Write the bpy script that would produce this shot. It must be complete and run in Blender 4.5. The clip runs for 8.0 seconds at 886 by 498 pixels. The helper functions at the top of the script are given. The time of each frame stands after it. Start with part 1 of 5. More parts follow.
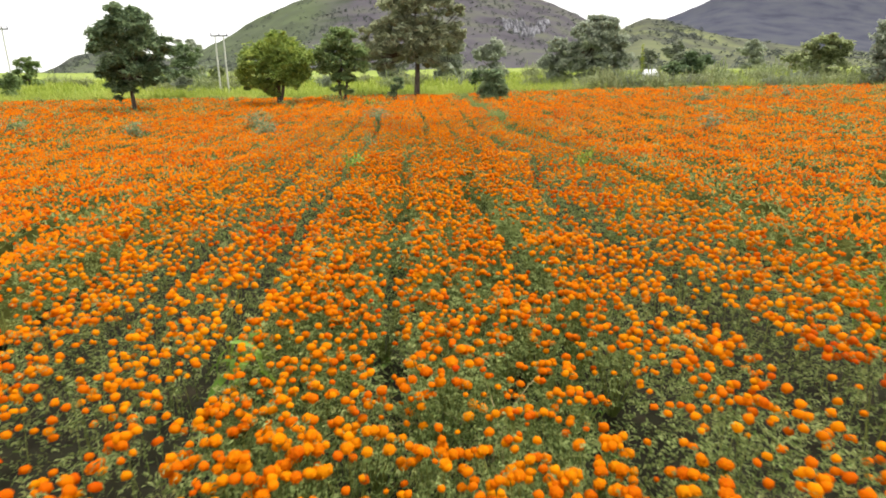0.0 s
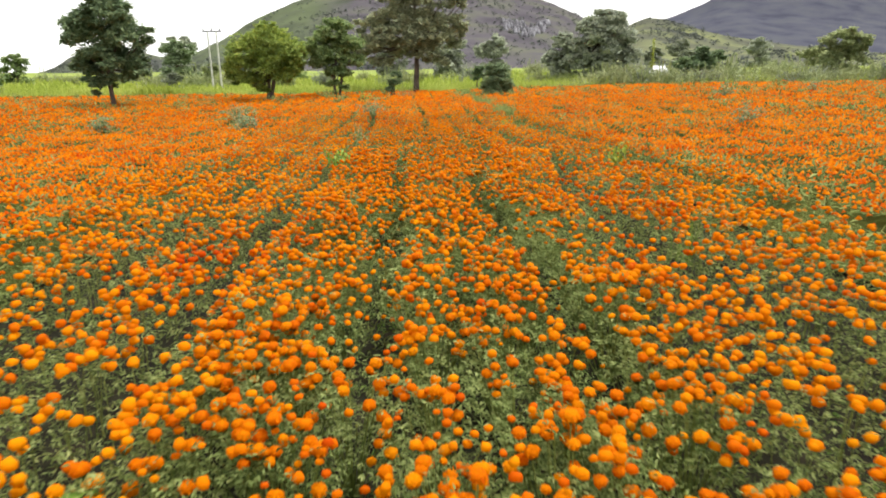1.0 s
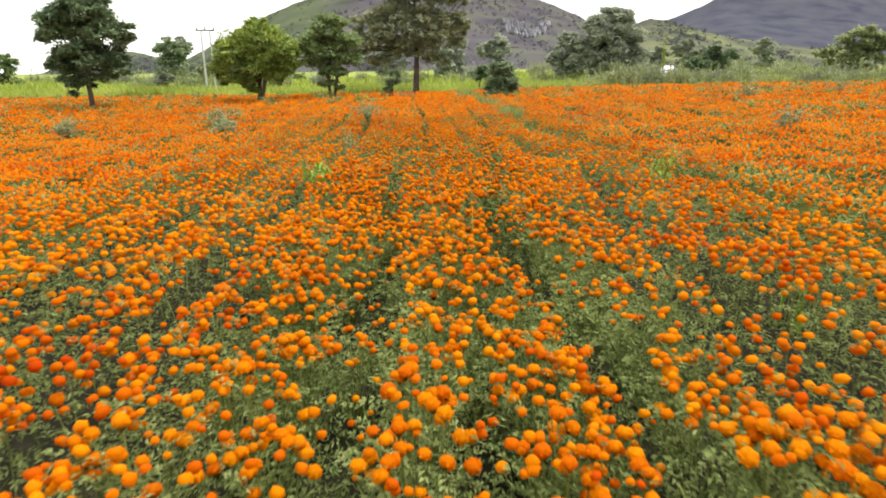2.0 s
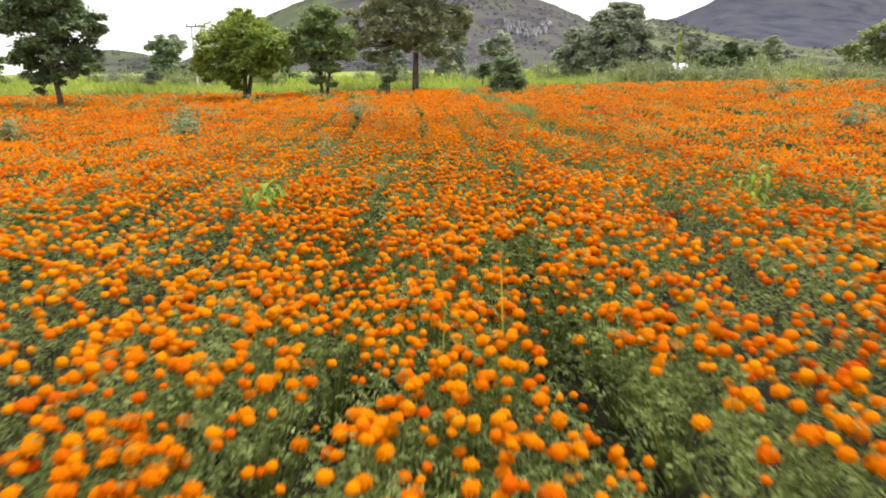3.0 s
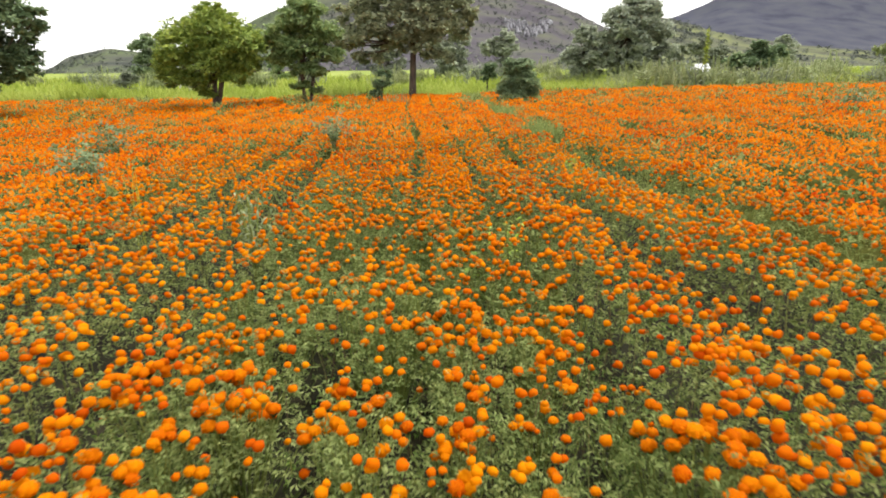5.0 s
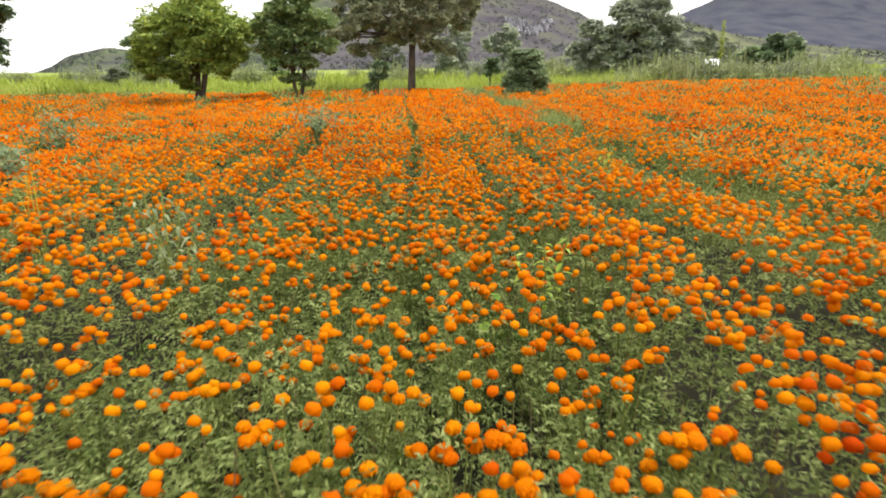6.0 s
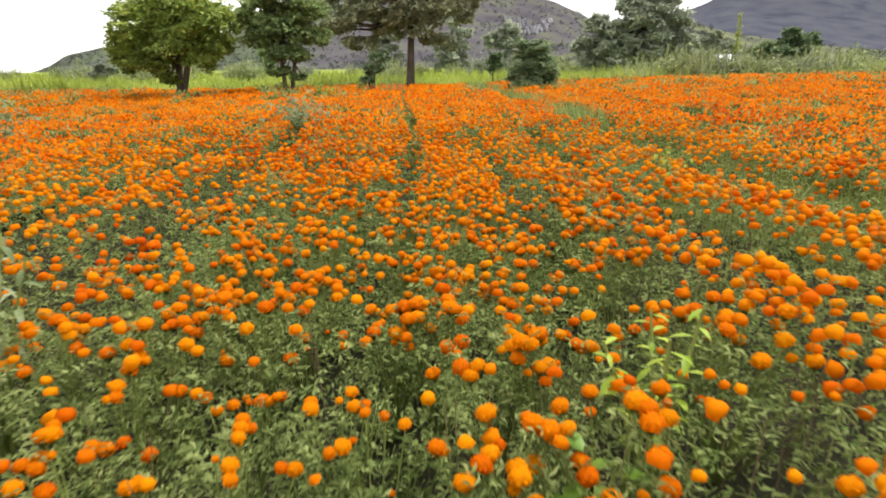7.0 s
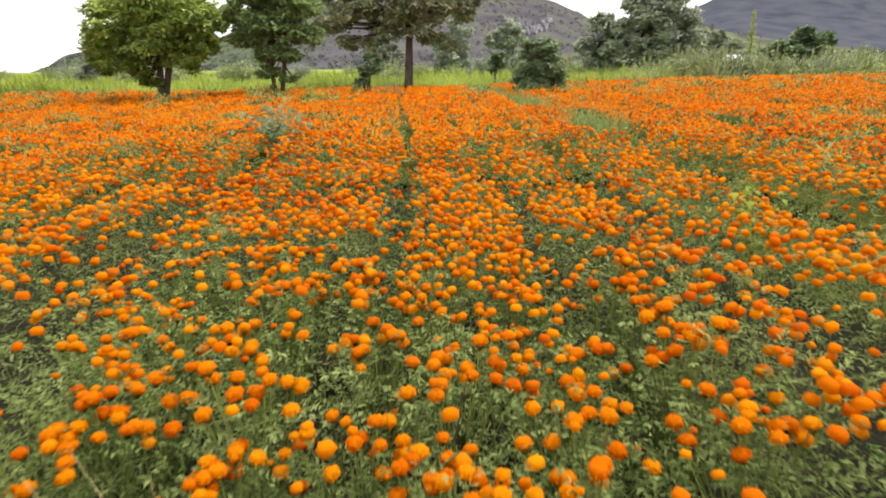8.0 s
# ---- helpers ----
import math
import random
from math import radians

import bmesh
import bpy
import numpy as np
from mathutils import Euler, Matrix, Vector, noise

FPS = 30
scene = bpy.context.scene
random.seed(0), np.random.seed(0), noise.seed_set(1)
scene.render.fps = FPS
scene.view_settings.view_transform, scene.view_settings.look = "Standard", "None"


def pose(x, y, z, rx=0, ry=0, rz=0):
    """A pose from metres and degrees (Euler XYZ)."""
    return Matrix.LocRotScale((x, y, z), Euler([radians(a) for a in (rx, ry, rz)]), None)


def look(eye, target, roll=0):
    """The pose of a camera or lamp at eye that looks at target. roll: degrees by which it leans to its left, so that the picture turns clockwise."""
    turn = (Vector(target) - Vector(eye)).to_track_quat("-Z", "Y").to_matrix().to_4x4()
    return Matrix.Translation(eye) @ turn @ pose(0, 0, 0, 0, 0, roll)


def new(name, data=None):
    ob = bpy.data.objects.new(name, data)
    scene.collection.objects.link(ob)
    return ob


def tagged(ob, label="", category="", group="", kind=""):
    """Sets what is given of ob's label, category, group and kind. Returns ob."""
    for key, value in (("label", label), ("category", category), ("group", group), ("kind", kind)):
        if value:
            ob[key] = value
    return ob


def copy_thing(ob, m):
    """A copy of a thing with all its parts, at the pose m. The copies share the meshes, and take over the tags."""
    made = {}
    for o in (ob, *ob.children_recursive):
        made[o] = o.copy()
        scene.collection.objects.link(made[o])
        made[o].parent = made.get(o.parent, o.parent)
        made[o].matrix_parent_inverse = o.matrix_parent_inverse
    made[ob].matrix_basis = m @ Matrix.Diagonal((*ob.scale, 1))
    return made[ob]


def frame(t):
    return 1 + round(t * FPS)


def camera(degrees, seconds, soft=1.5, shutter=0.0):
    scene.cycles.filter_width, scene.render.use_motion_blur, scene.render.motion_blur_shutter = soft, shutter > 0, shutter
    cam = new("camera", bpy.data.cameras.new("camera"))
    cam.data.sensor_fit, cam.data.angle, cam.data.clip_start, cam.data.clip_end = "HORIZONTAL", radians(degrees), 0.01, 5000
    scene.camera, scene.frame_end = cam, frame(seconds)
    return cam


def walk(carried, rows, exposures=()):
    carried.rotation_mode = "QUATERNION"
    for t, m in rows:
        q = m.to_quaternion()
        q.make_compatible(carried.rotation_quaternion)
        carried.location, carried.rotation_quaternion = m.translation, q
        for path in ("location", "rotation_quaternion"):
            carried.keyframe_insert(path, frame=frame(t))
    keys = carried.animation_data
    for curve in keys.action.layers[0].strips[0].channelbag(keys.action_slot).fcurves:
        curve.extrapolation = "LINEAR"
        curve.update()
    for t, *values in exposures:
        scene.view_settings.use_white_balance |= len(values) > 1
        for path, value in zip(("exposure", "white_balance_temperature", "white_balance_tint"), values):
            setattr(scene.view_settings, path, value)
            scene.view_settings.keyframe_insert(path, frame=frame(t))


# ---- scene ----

cam = camera(73.0, 8.0, soft=1.8, shutter=0.24)
# seconds, x, y, z, yaw, pitch of the drone; rows of flowers run along y
ROLL = 0.59
ROWS = [
    (0.0, 0.000, 0.000, 2.690, -2.20, -16.35),
    (0.5, 0.033, 1.156, 2.497, -2.20, -16.32),
    (1.0, 0.043, 2.387, 2.301, -2.20, -16.31),
    (1.5, 0.061, 3.570, 2.192, -2.20, -16.27),
    (1.7, 0.069, 4.010, 2.215, -2.19, -16.23),
    (2.8, 0.148, 6.683, 2.023, -2.10, -16.16),
    (3.0, 0.174, 7.395, 1.993, -2.10, -16.17),
    (3.3, 0.198, 8.318, 2.033, -2.09, -16.20),
    (3.5, 0.213, 8.866, 2.103, -2.10, -16.22),
    (4.0, 0.244, 9.963, 2.302, -2.08, -16.24),
    (4.5, 0.280, 10.976, 2.346, -2.10, -16.26),
    (4.7, 0.289, 11.389, 2.315, -2.11, -16.26),
    (5.8, 0.368, 13.616, 1.973, -2.09, -16.30),
    (6.0, 0.362, 14.012, 1.912, -2.08, -16.31),
    (6.5, 0.361, 14.997, 1.758, -2.12, -16.31),
    (7.0, 0.370, 15.914, 1.639, -2.13, -16.32),
    (7.5, 0.380, 16.747, 1.674, -2.15, -16.32),
    (8.0, 0.418, 17.591, 1.704, -2.17, -16.33),
]
walk(cam, [(t, pose(x, y, z, 90 + pitch, 0, yaw) @ pose(0, 0, 0, 0, 0, -ROLL)) for t, x, y, z, yaw, pitch in ROWS])

# ---------------------------------------------------------------- light
SUN_EL, SUN_AZ = radians(68), radians(72)
world = bpy.data.worlds.new("overcast_sky")
scene.world = world
world.use_nodes = True
wn, wl = world.node_tree.nodes, world.node_tree.links
wn.clear()
w_out = wn.new("ShaderNodeOutputWorld")
w_bg = wn.new("ShaderNodeBackground")
w_sky = wn.new("ShaderNodeTexSky")
w_sky.sky_type = "NISHITA"
w_sky.sun_disc = False
w_sky.sun_elevation, w_sky.sun_rotation = SUN_EL, SUN_AZ
w_gain = wn.new("ShaderNodeVectorMath")
w_gain.operation = "SCALE"
w_gain.inputs["Scale"].default_value = 0.12
w_co = wn.new("ShaderNodeTexCoord")
w_map = wn.new("ShaderNodeMapping")
w_map.inputs["Scale"].default_value = (1.0, 1.0, 3.0)
w_cloud = wn.new("ShaderNodeTexNoise")
w_cloud.inputs["Scale"].default_value = 2.3
w_cloud.inputs["Detail"].default_value = 6.0
w_ramp = wn.new("ShaderNodeValToRGB")
w_ramp.color_ramp.elements[0].position, w_ramp.color_ramp.elements[0].color = 0.36, (0.66, 0.67, 0.70, 1)
w_ramp.color_ramp.elements[1].position, w_ramp.color_ramp.elements[1].color = 0.60, (1.0, 0.985, 0.93, 1)
w_mix = wn.new("ShaderNodeMix")
w_mix.data_type = "RGBA"
w_mix.inputs["Factor"].default_value = 0.94
wl.new(w_co.outputs["Generated"], w_map.inputs["Vector"])
wl.new(w_map.outputs["Vector"], w_cloud.inputs["Vector"])
wl.new(w_cloud.outputs["Fac"], w_ramp.inputs["Fac"])
wl.new(w_sky.outputs["Color"], w_gain.inputs[0])
wl.new(w_gain.outputs["Vector"], w_mix.inputs["A"])
wl.new(w_ramp.outputs["Color"], w_mix.inputs["B"])
wl.new(w_mix.outputs["Result"], w_bg.inputs["Color"])
w_bg.inputs["Strength"].default_value = 1.0
wl.new(w_bg.outputs["Background"], w_out.inputs["Surface"])

sun_data = bpy.data.lights.new("sun", "SUN")
sun_data.energy, sun_data.angle, sun_data.color = 1.9, radians(12), (1.0, 0.96, 0.88)
sun = new("sun", sun_data)
sun.matrix_world = look((math.sin(SUN_AZ) * 100, math.cos(SUN_AZ) * 100, math.tan(SUN_EL) * 100), (0, 0, 0))
scene.view_settings.exposure = 0.96


# ---------------------------------------------------------------- materials
def material(name, ramp, scale=3.0, rough=0.7, island=0.0, single=0.0, bump=0.0, bump_scale=40.0, bump_deep=0.02, through_light=0.0, spec=0.3, stretch=(1, 1, 1), detail=5.0):
    """Ramp of (position, colour) driven by noise in object space, plus random shifts by island and by object."""
    m = bpy.data.materials.new(name)
    m.use_nodes = True
    n, l = m.node_tree.nodes, m.node_tree.links
    b = n["Principled BSDF"]
    b.inputs["Roughness"].default_value = rough
    b.inputs["Specular IOR Level"].default_value = spec
    co = n.new("ShaderNodeTexCoord")
    mp = n.new("ShaderNodeMapping")
    mp.inputs["Scale"].default_value = stretch
    l.new(co.outputs["Object"], mp.inputs["Vector"])
    no = n.new("ShaderNodeTexNoise")
    no.inputs["Scale"].default_value, no.inputs["Detail"].default_value = scale, detail
    l.new(mp.outputs["Vector"], no.inputs["Vector"])
    value = no.outputs["Fac"]
    for amount, kind, out in ((island, "ShaderNodeNewGeometry", "Random Per Island"), (single, "ShaderNodeObjectInfo", "Random")):
        if amount:
            r = n.new(kind)
            a = n.new("ShaderNodeMath")
            a.operation = "MULTIPLY_ADD"
            l.new(r.outputs[out], a.inputs[0])
            a.inputs[1].default_value = amount
            s = n.new("ShaderNodeMath")
            s.operation = "SUBTRACT"
            l.new(value, s.inputs[0])
            s.inputs[1].default_value = amount / 2
            l.new(s.outputs[0], a.inputs[2])
            value = a.outputs[0]
    cr = n.new("ShaderNodeValToRGB")
    els = cr.color_ramp.elements
    while len(els) < len(ramp):
        els.new(0.5)
    for e, (p, c) in zip(els, ramp):
        e.position, e.color = p, (*c, 1)
    l.new(value, cr.inputs["Fac"])
    l.new(cr.outputs["Color"], b.inputs["Base Color"])
    if bump:
        bn = n.new("ShaderNodeTexNoise")
        bn.inputs["Scale"].default_value, bn.inputs["Detail"].default_value = bump_scale, 4.0
        l.new(mp.outputs["Vector"], bn.inputs["Vector"])
        bp = n.new("ShaderNodeBump")
        bp.inputs["Strength"].default_value, bp.inputs["Distance"].default_value = bump, bump_deep
        l.new(bn.outputs["Fac"], bp.inputs["Height"])
        l.new(bp.outputs["Normal"], b.inputs["Normal"])
    if through_light:
        tr = n.new("ShaderNodeBsdfTranslucent")
        l.new(cr.outputs["Color"], tr.inputs["Color"])
        mx = n.new("ShaderNodeMixShader")
        mx.inputs["Fac"].default_value = through_light
        l.new(b.outputs["BSDF"], mx.inputs[1])
        l.new(tr.outputs["BSDF"], mx.inputs[2])
        l.new(mx.outputs["Shader"], n["Material Output"].inputs["Surface"])
    return m


PETAL_RAMP = [(0.0, (0.50, 0.055, 0.001)), (0.27, (0.63, 0.128, 0.001)), (0.51, (0.70, 0.192, 0.001)), (0.84, (0.77, 0.275, 0.002))]
M_PETAL = material("marigold_petal", PETAL_RAMP, 6.0, 0.65, island=0.25, single=0.55, bump=0.8, bump_scale=5.0, bump_deep=0.006, through_light=0.3, spec=0.03)
M_PETAL_NEAR = material("marigold_petal_beds", PETAL_RAMP, 0.6, 0.65, island=0.7, bump=0.9, bump_scale=150.0, bump_deep=0.003, through_light=0.3, spec=0.03)
# same petals, dimmed and reddened as shading for the simple, brighter-lit outer heads
M_PETAL_FIELD_DIM = material("marigold_petal_field_dim", [(p, (r * 0.90, g * 0.82, b)) for p, (r, g, b) in PETAL_RAMP], 0.6, 0.65, island=0.75, bump=0.9, bump_scale=150.0, bump_deep=0.003, through_light=0.3, spec=0.03)
FOLIAGE_RAMP = [(0.05, (0.040, 0.057, 0.016)), (0.28, (0.120, 0.163, 0.046)), (0.54, (0.228, 0.284, 0.094)), (0.88, (0.38, 0.435, 0.165))]
M_LEAF = material("marigold_leaf", FOLIAGE_RAMP, 1.2, 0.7, island=0.5, single=0.45, through_light=0.4, spec=0.05)
M_LEAF_FIELD = material("marigold_leaf_field", FOLIAGE_RAMP, 1.2, 0.7, island=0.65, through_light=0.4, spec=0.05)
M_STEM = material("marigold_stem", [(0.3, (0.12, 0.16, 0.04)), (0.7, (0.27, 0.31, 0.08))], 9.0, 0.6, island=0.4, spec=0.1)
# foliage green darkened to stand in for shade among the leaves
M_CANOPY_SHADE = material("marigold_canopy_shade", [(0.25, (0.032, 0.037, 0.008)), (0.5, (0.065, 0.072, 0.015)), (0.75, (0.115, 0.12, 0.03))], 2.5, 0.9, bump=1.0, bump_scale=14.0, spec=0.03)
M_GRASS = material("meadow_grass", [(0.2, (0.21, 0.27, 0.045)), (0.5, (0.33, 0.395, 0.07)), (0.8, (0.48, 0.50, 0.14))], 0.25, 0.6, island=0.3, through_light=0.35, spec=0.12)
M_LANE_GRASS = material("lane_grass", [(0.2, (0.15, 0.20, 0.06)), (0.5, (0.25, 0.305, 0.095)), (0.8, (0.37, 0.41, 0.15))], 0.8, 0.6, island=0.5, through_light=0.35, spec=0.08)
M_WEED = material("broad_weed_leaf", [(0.2, (0.08, 0.175, 0.018)), (0.5, (0.18, 0.33, 0.033)), (0.85, (0.34, 0.47, 0.07))], 5.0, 0.4, island=0.5, single=0.5, through_light=0.4, spec=0.3)
M_WEED_LIME = material("lime_weed_leaf", [(0.2, (0.15, 0.21, 0.02)), (0.5, (0.28, 0.34, 0.035)), (0.85, (0.42, 0.46, 0.07))], 5.0, 0.5, island=0.4, single=0.5, through_light=0.35, spec=0.2)
M_WEED_FRESH = material("fresh_weed_leaf", [(0.2, (0.23, 0.36, 0.03)), (0.8, (0.45, 0.55, 0.07))], 5.0, 0.4, island=0.4, single=0.5, through_light=0.4, spec=0.3)
M_WEED_GREY = material("grey_weed_leaf", [(0.2, (0.11, 0.15, 0.05)), (0.5, (0.20, 0.25, 0.10)), (0.85, (0.41, 0.44, 0.25))], 5.0, 0.5, island=0.6, single=0.5, through_light=0.3, spec=0.4)
M_PATH_WEED = material("path_weed_leaf", [(0.2, (0.075, 0.15, 0.025)), (0.5, (0.15, 0.27, 0.048)), (0.85, (0.28, 0.41, 0.09))], 1.5, 0.6, island=0.5, through_light=0.35, spec=0.1)
M_STALK = material("bare_stalk", [(0.3, (0.13, 0.09, 0.05)), (0.55, (0.20, 0.17, 0.08)), (0.8, (0.30, 0.30, 0.10))], 6.0, 0.8, island=0.6)
M_STRAW = material("dry_straw", [(0.3, (0.32, 0.27, 0.12)), (0.7, (0.55, 0.48, 0.26))], 8.0, 0.7, island=0.4)
M_YELLOW_BLADE = material("yellow_blade", [(0.3, (0.34, 0.36, 0.03)), (0.7, (0.55, 0.50, 0.06))], 8.0, 0.5, island=0.3, through_light=0.3)
M_BARK = material("bark", [(0.3, (0.045, 0.035, 0.028)), (0.6, (0.10, 0.075, 0.055)), (0.85, (0.17, 0.135, 0.10))], 6.0, 0.85, bump=0.8, bump_scale=18.0, stretch=(1, 1, 0.25))


def crown_material(name, dark, mid, light):
    return material(name, [(0.15, dark), (0.5, mid), (0.85, light)], 0.5, 0.55, island=0.6, through_light=0.34, spec=0.12)


M_CROWN_DARK = crown_material("crown_dark", (0.085, 0.13, 0.068), (0.155, 0.215, 0.11), (0.26, 0.33, 0.16))
M_CROWN_BRIGHT = crown_material("crown_bright", (0.135, 0.195, 0.05), (0.25, 0.33, 0.075), (0.42, 0.48, 0.10))
M_CROWN_MID = crown_material("crown_mid", (0.125, 0.185, 0.075), (0.22, 0.30, 0.115), (0.35, 0.42, 0.165))
M_CROWN_OLIVE = crown_material("crown_olive", (0.22, 0.24, 0.15), (0.32, 0.34, 0.205), (0.43, 0.445, 0.26))
M_CROWN_BUSH = crown_material("crown_bush", (0.12, 0.165, 0.09), (0.20, 0.265, 0.135), (0.30, 0.365, 0.19))
# next two: leaf colours paled and greyed in place of distance haze
M_CROWN_GREY_HAZED = crown_material("crown_grey_hazed", (0.23, 0.26, 0.20), (0.34, 0.375, 0.28), (0.45, 0.48, 0.35))
M_CROWN_FAR_HAZED = crown_material("crown_far_hazed", (0.15, 0.17, 0.125), (0.225, 0.25, 0.18), (0.30, 0.325, 0.22))
M_WEED_BAND = crown_material("weed_band", (0.17, 0.19, 0.085), (0.27, 0.295, 0.14), (0.39, 0.415, 0.21))
M_CROWN_PALE = crown_material("crown_pale", (0.165, 0.20, 0.09), (0.28, 0.32, 0.145), (0.41, 0.445, 0.21))
M_SCRUB = crown_material("hill_scrub", (0.055, 0.065, 0.06), (0.08, 0.092, 0.08), (0.11, 0.12, 0.095))
M_ROCK = material("pale_limestone", [(0.34, (0.09, 0.085, 0.095)), (0.48, (0.17, 0.165, 0.18)), (0.66, (0.30, 0.295, 0.32))], 0.30, 0.9, single=0.25, stretch=(1, 1, 0.35))
M_POLE = material("concrete_pole", [(0.3, (0.38, 0.37, 0.35)), (0.7, (0.58, 0.57, 0.54))], 3.0, 0.8)
M_IRON = material("dark_iron", [(0.3, (0.06, 0.06, 0.065)), (0.7, (0.13, 0.13, 0.135))], 6.0, 0.6)
M_TENT = material("white_sheet_roof", [(0.3, (0.60, 0.61, 0.64)), (0.7, (0.80, 0.81, 0.83))], 1.5, 0.5)
M_SHED = material("shed_boards", [(0.3, (0.12, 0.10, 0.08)), (0.7, (0.24, 0.20, 0.16))], 4.0, 0.8, stretch=(6, 6, 1))


def ground_material():
    m = bpy.data.materials.new("soil_and_meadow")
    m.use_nodes = True
    n, l = m.node_tree.nodes, m.node_tree.links
    b = n["Principled BSDF"]
    b.inputs["Roughness"].default_value, b.inputs["Specular IOR Level"].default_value = 0.9, 0.15
    co = n.new("ShaderNodeTexCoord")
    big, fine = n.new("ShaderNodeTexNoise"), n.new("ShaderNodeTexNoise")
    big.inputs["Scale"].default_value, big.inputs["Detail"].default_value = 0.05, 8.0
    fine.inputs["Scale"].default_value, fine.inputs["Detail"].default_value = 3.0, 6.0
    for k in (big, fine):
        l.new(co.outputs["Object"], k.inputs["Vector"])
    soil, mead = n.new("ShaderNodeValToRGB"), n.new("ShaderNodeValToRGB")
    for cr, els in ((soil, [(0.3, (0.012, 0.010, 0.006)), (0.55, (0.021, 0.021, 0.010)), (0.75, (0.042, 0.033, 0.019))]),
                    (mead, [(0.3, (0.13, 0.18, 0.03)), (0.5, (0.22, 0.28, 0.045)), (0.7, (0.30, 0.32, 0.08))])):
        cr.color_ramp.elements.new(0.5)
        for e, (p, c) in zip(cr.color_ramp.elements, els):
            e.position, e.color = p, (*c, 1)
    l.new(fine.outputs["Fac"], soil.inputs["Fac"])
    l.new(big.outputs["Fac"], mead.inputs["Fac"])
    sep = n.new("ShaderNodeSeparateXYZ")
    l.new(co.outputs["Object"], sep.inputs[0])
    edge = n.new("ShaderNodeMapRange")
    edge.inputs["From Min"].default_value, edge.inputs["From Max"].default_value = 49.0, 50.5
    l.new(sep.outputs["Y"], edge.inputs["Value"])
    mix = n.new("ShaderNodeMix")
    mix.data_type = "RGBA"
    l.new(edge.outputs["Result"], mix.inputs["Factor"])
    l.new(soil.outputs["Color"], mix.inputs["A"])
    l.new(mead.outputs["Color"], mix.inputs["B"])
    l.new(mix.outputs["Result"], b.inputs["Base Color"])
    bp = n.new("ShaderNodeBump")
    bp.inputs["Strength"].default_value, bp.inputs["Distance"].default_value = 0.8, 0.04
    l.new(fine.outputs["Fac"], bp.inputs["Height"])
    l.new(bp.outputs["Normal"], b.inputs["Normal"])
    return m


M_GROUND = ground_material()


def hill_material(name, forest, scrub, grass, scale, west=None, border=0.0):
    """Forest and scrub in patches, with grass where the noise runs high; west is a second (forest, scrub, grass) cover up to the border in x."""
    def ramp_of(f, c, g):
        return [(0.30, f), (0.46, c), (0.56, tuple(0.5 * (a + b) for a, b in zip(c, g))), (0.70, g)]

    m = material(name, ramp_of(forest, scrub, grass), scale, 0.95, spec=0.05, stretch=(1, 1, 2.2), detail=12.0, bump=1.0, bump_scale=scale * 9)
    if west:
        n, l = m.node_tree.nodes, m.node_tree.links
        first = next(k for k in n if k.bl_idname == "ShaderNodeValToRGB")
        noise = next(k for k in n if k.bl_idname == "ShaderNodeTexNoise")
        second = n.new("ShaderNodeValToRGB")
        while len(second.color_ramp.elements) < 4:
            second.color_ramp.elements.new(0.5)
        for e, (q, c) in zip(second.color_ramp.elements, ramp_of(*west)):
            e.position, e.color = q, (*c, 1)
        l.new(noise.outputs["Fac"], second.inputs["Fac"])
        sep = n.new("ShaderNodeSeparateXYZ")
        l.new(next(k for k in n if k.bl_idname == "ShaderNodeTexCoord").outputs["Object"], sep.inputs[0])
        wave = n.new("ShaderNodeMath")
        wave.operation = "MULTIPLY_ADD"
        l.new(noise.outputs["Fac"], wave.inputs[0])
        wave.inputs[1].default_value = 160.0
        l.new(sep.outputs["X"], wave.inputs[2])
        side = n.new("ShaderNodeMapRange")
        side.inputs["From Min"].default_value, side.inputs["From Max"].default_value = border + 60, border + 110
        l.new(wave.outputs[0], side.inputs["Value"])
        mix = n.new("ShaderNodeMix")
        mix.data_type = "RGBA"
        l.new(side.outputs["Result"], mix.inputs["Factor"])
        l.new(second.outputs["Color"], mix.inputs["A"])
        l.new(first.outputs["Color"], mix.inputs["B"])
        l.new(mix.outputs["Result"], n["Principled BSDF"].inputs["Base Color"])
    return m


# forest and scrub carry a mauve tint for mist; the west cover stays green
M_HILL_MAIN_HAZED = hill_material("hill_main_hazed_cover", (0.058, 0.052, 0.062), (0.082, 0.074, 0.084), (0.105, 0.108, 0.080), 0.016,
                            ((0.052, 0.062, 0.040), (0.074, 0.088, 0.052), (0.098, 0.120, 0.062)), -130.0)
# all three covers shifted to blue-grey: distance haze put into the colour
M_HILL_FAR_HAZED = hill_material("hill_far_hazed_cover", (0.043, 0.046, 0.066), (0.062, 0.064, 0.086), (0.079, 0.083, 0.096), 0.018)
M_HILL_NEAR = hill_material("hill_near_cover", (0.06, 0.063, 0.050), (0.088, 0.092, 0.062), (0.165, 0.18, 0.08), 0.02)
M_HILL_LEFT = hill_material("hill_left_cover", (0.05, 0.055, 0.05), (0.08, 0.085, 0.065), (0.10, 0.125, 0.06), 0.015)


# ---------------------------------------------------------------- mesh tools
RNG = np.random.default_rng(11)


def smooth(a, b, v):
    t = np.clip((np.asarray(v, float) - a) / (b - a), 0, 1)
    return t * t * (3 - 2 * t)


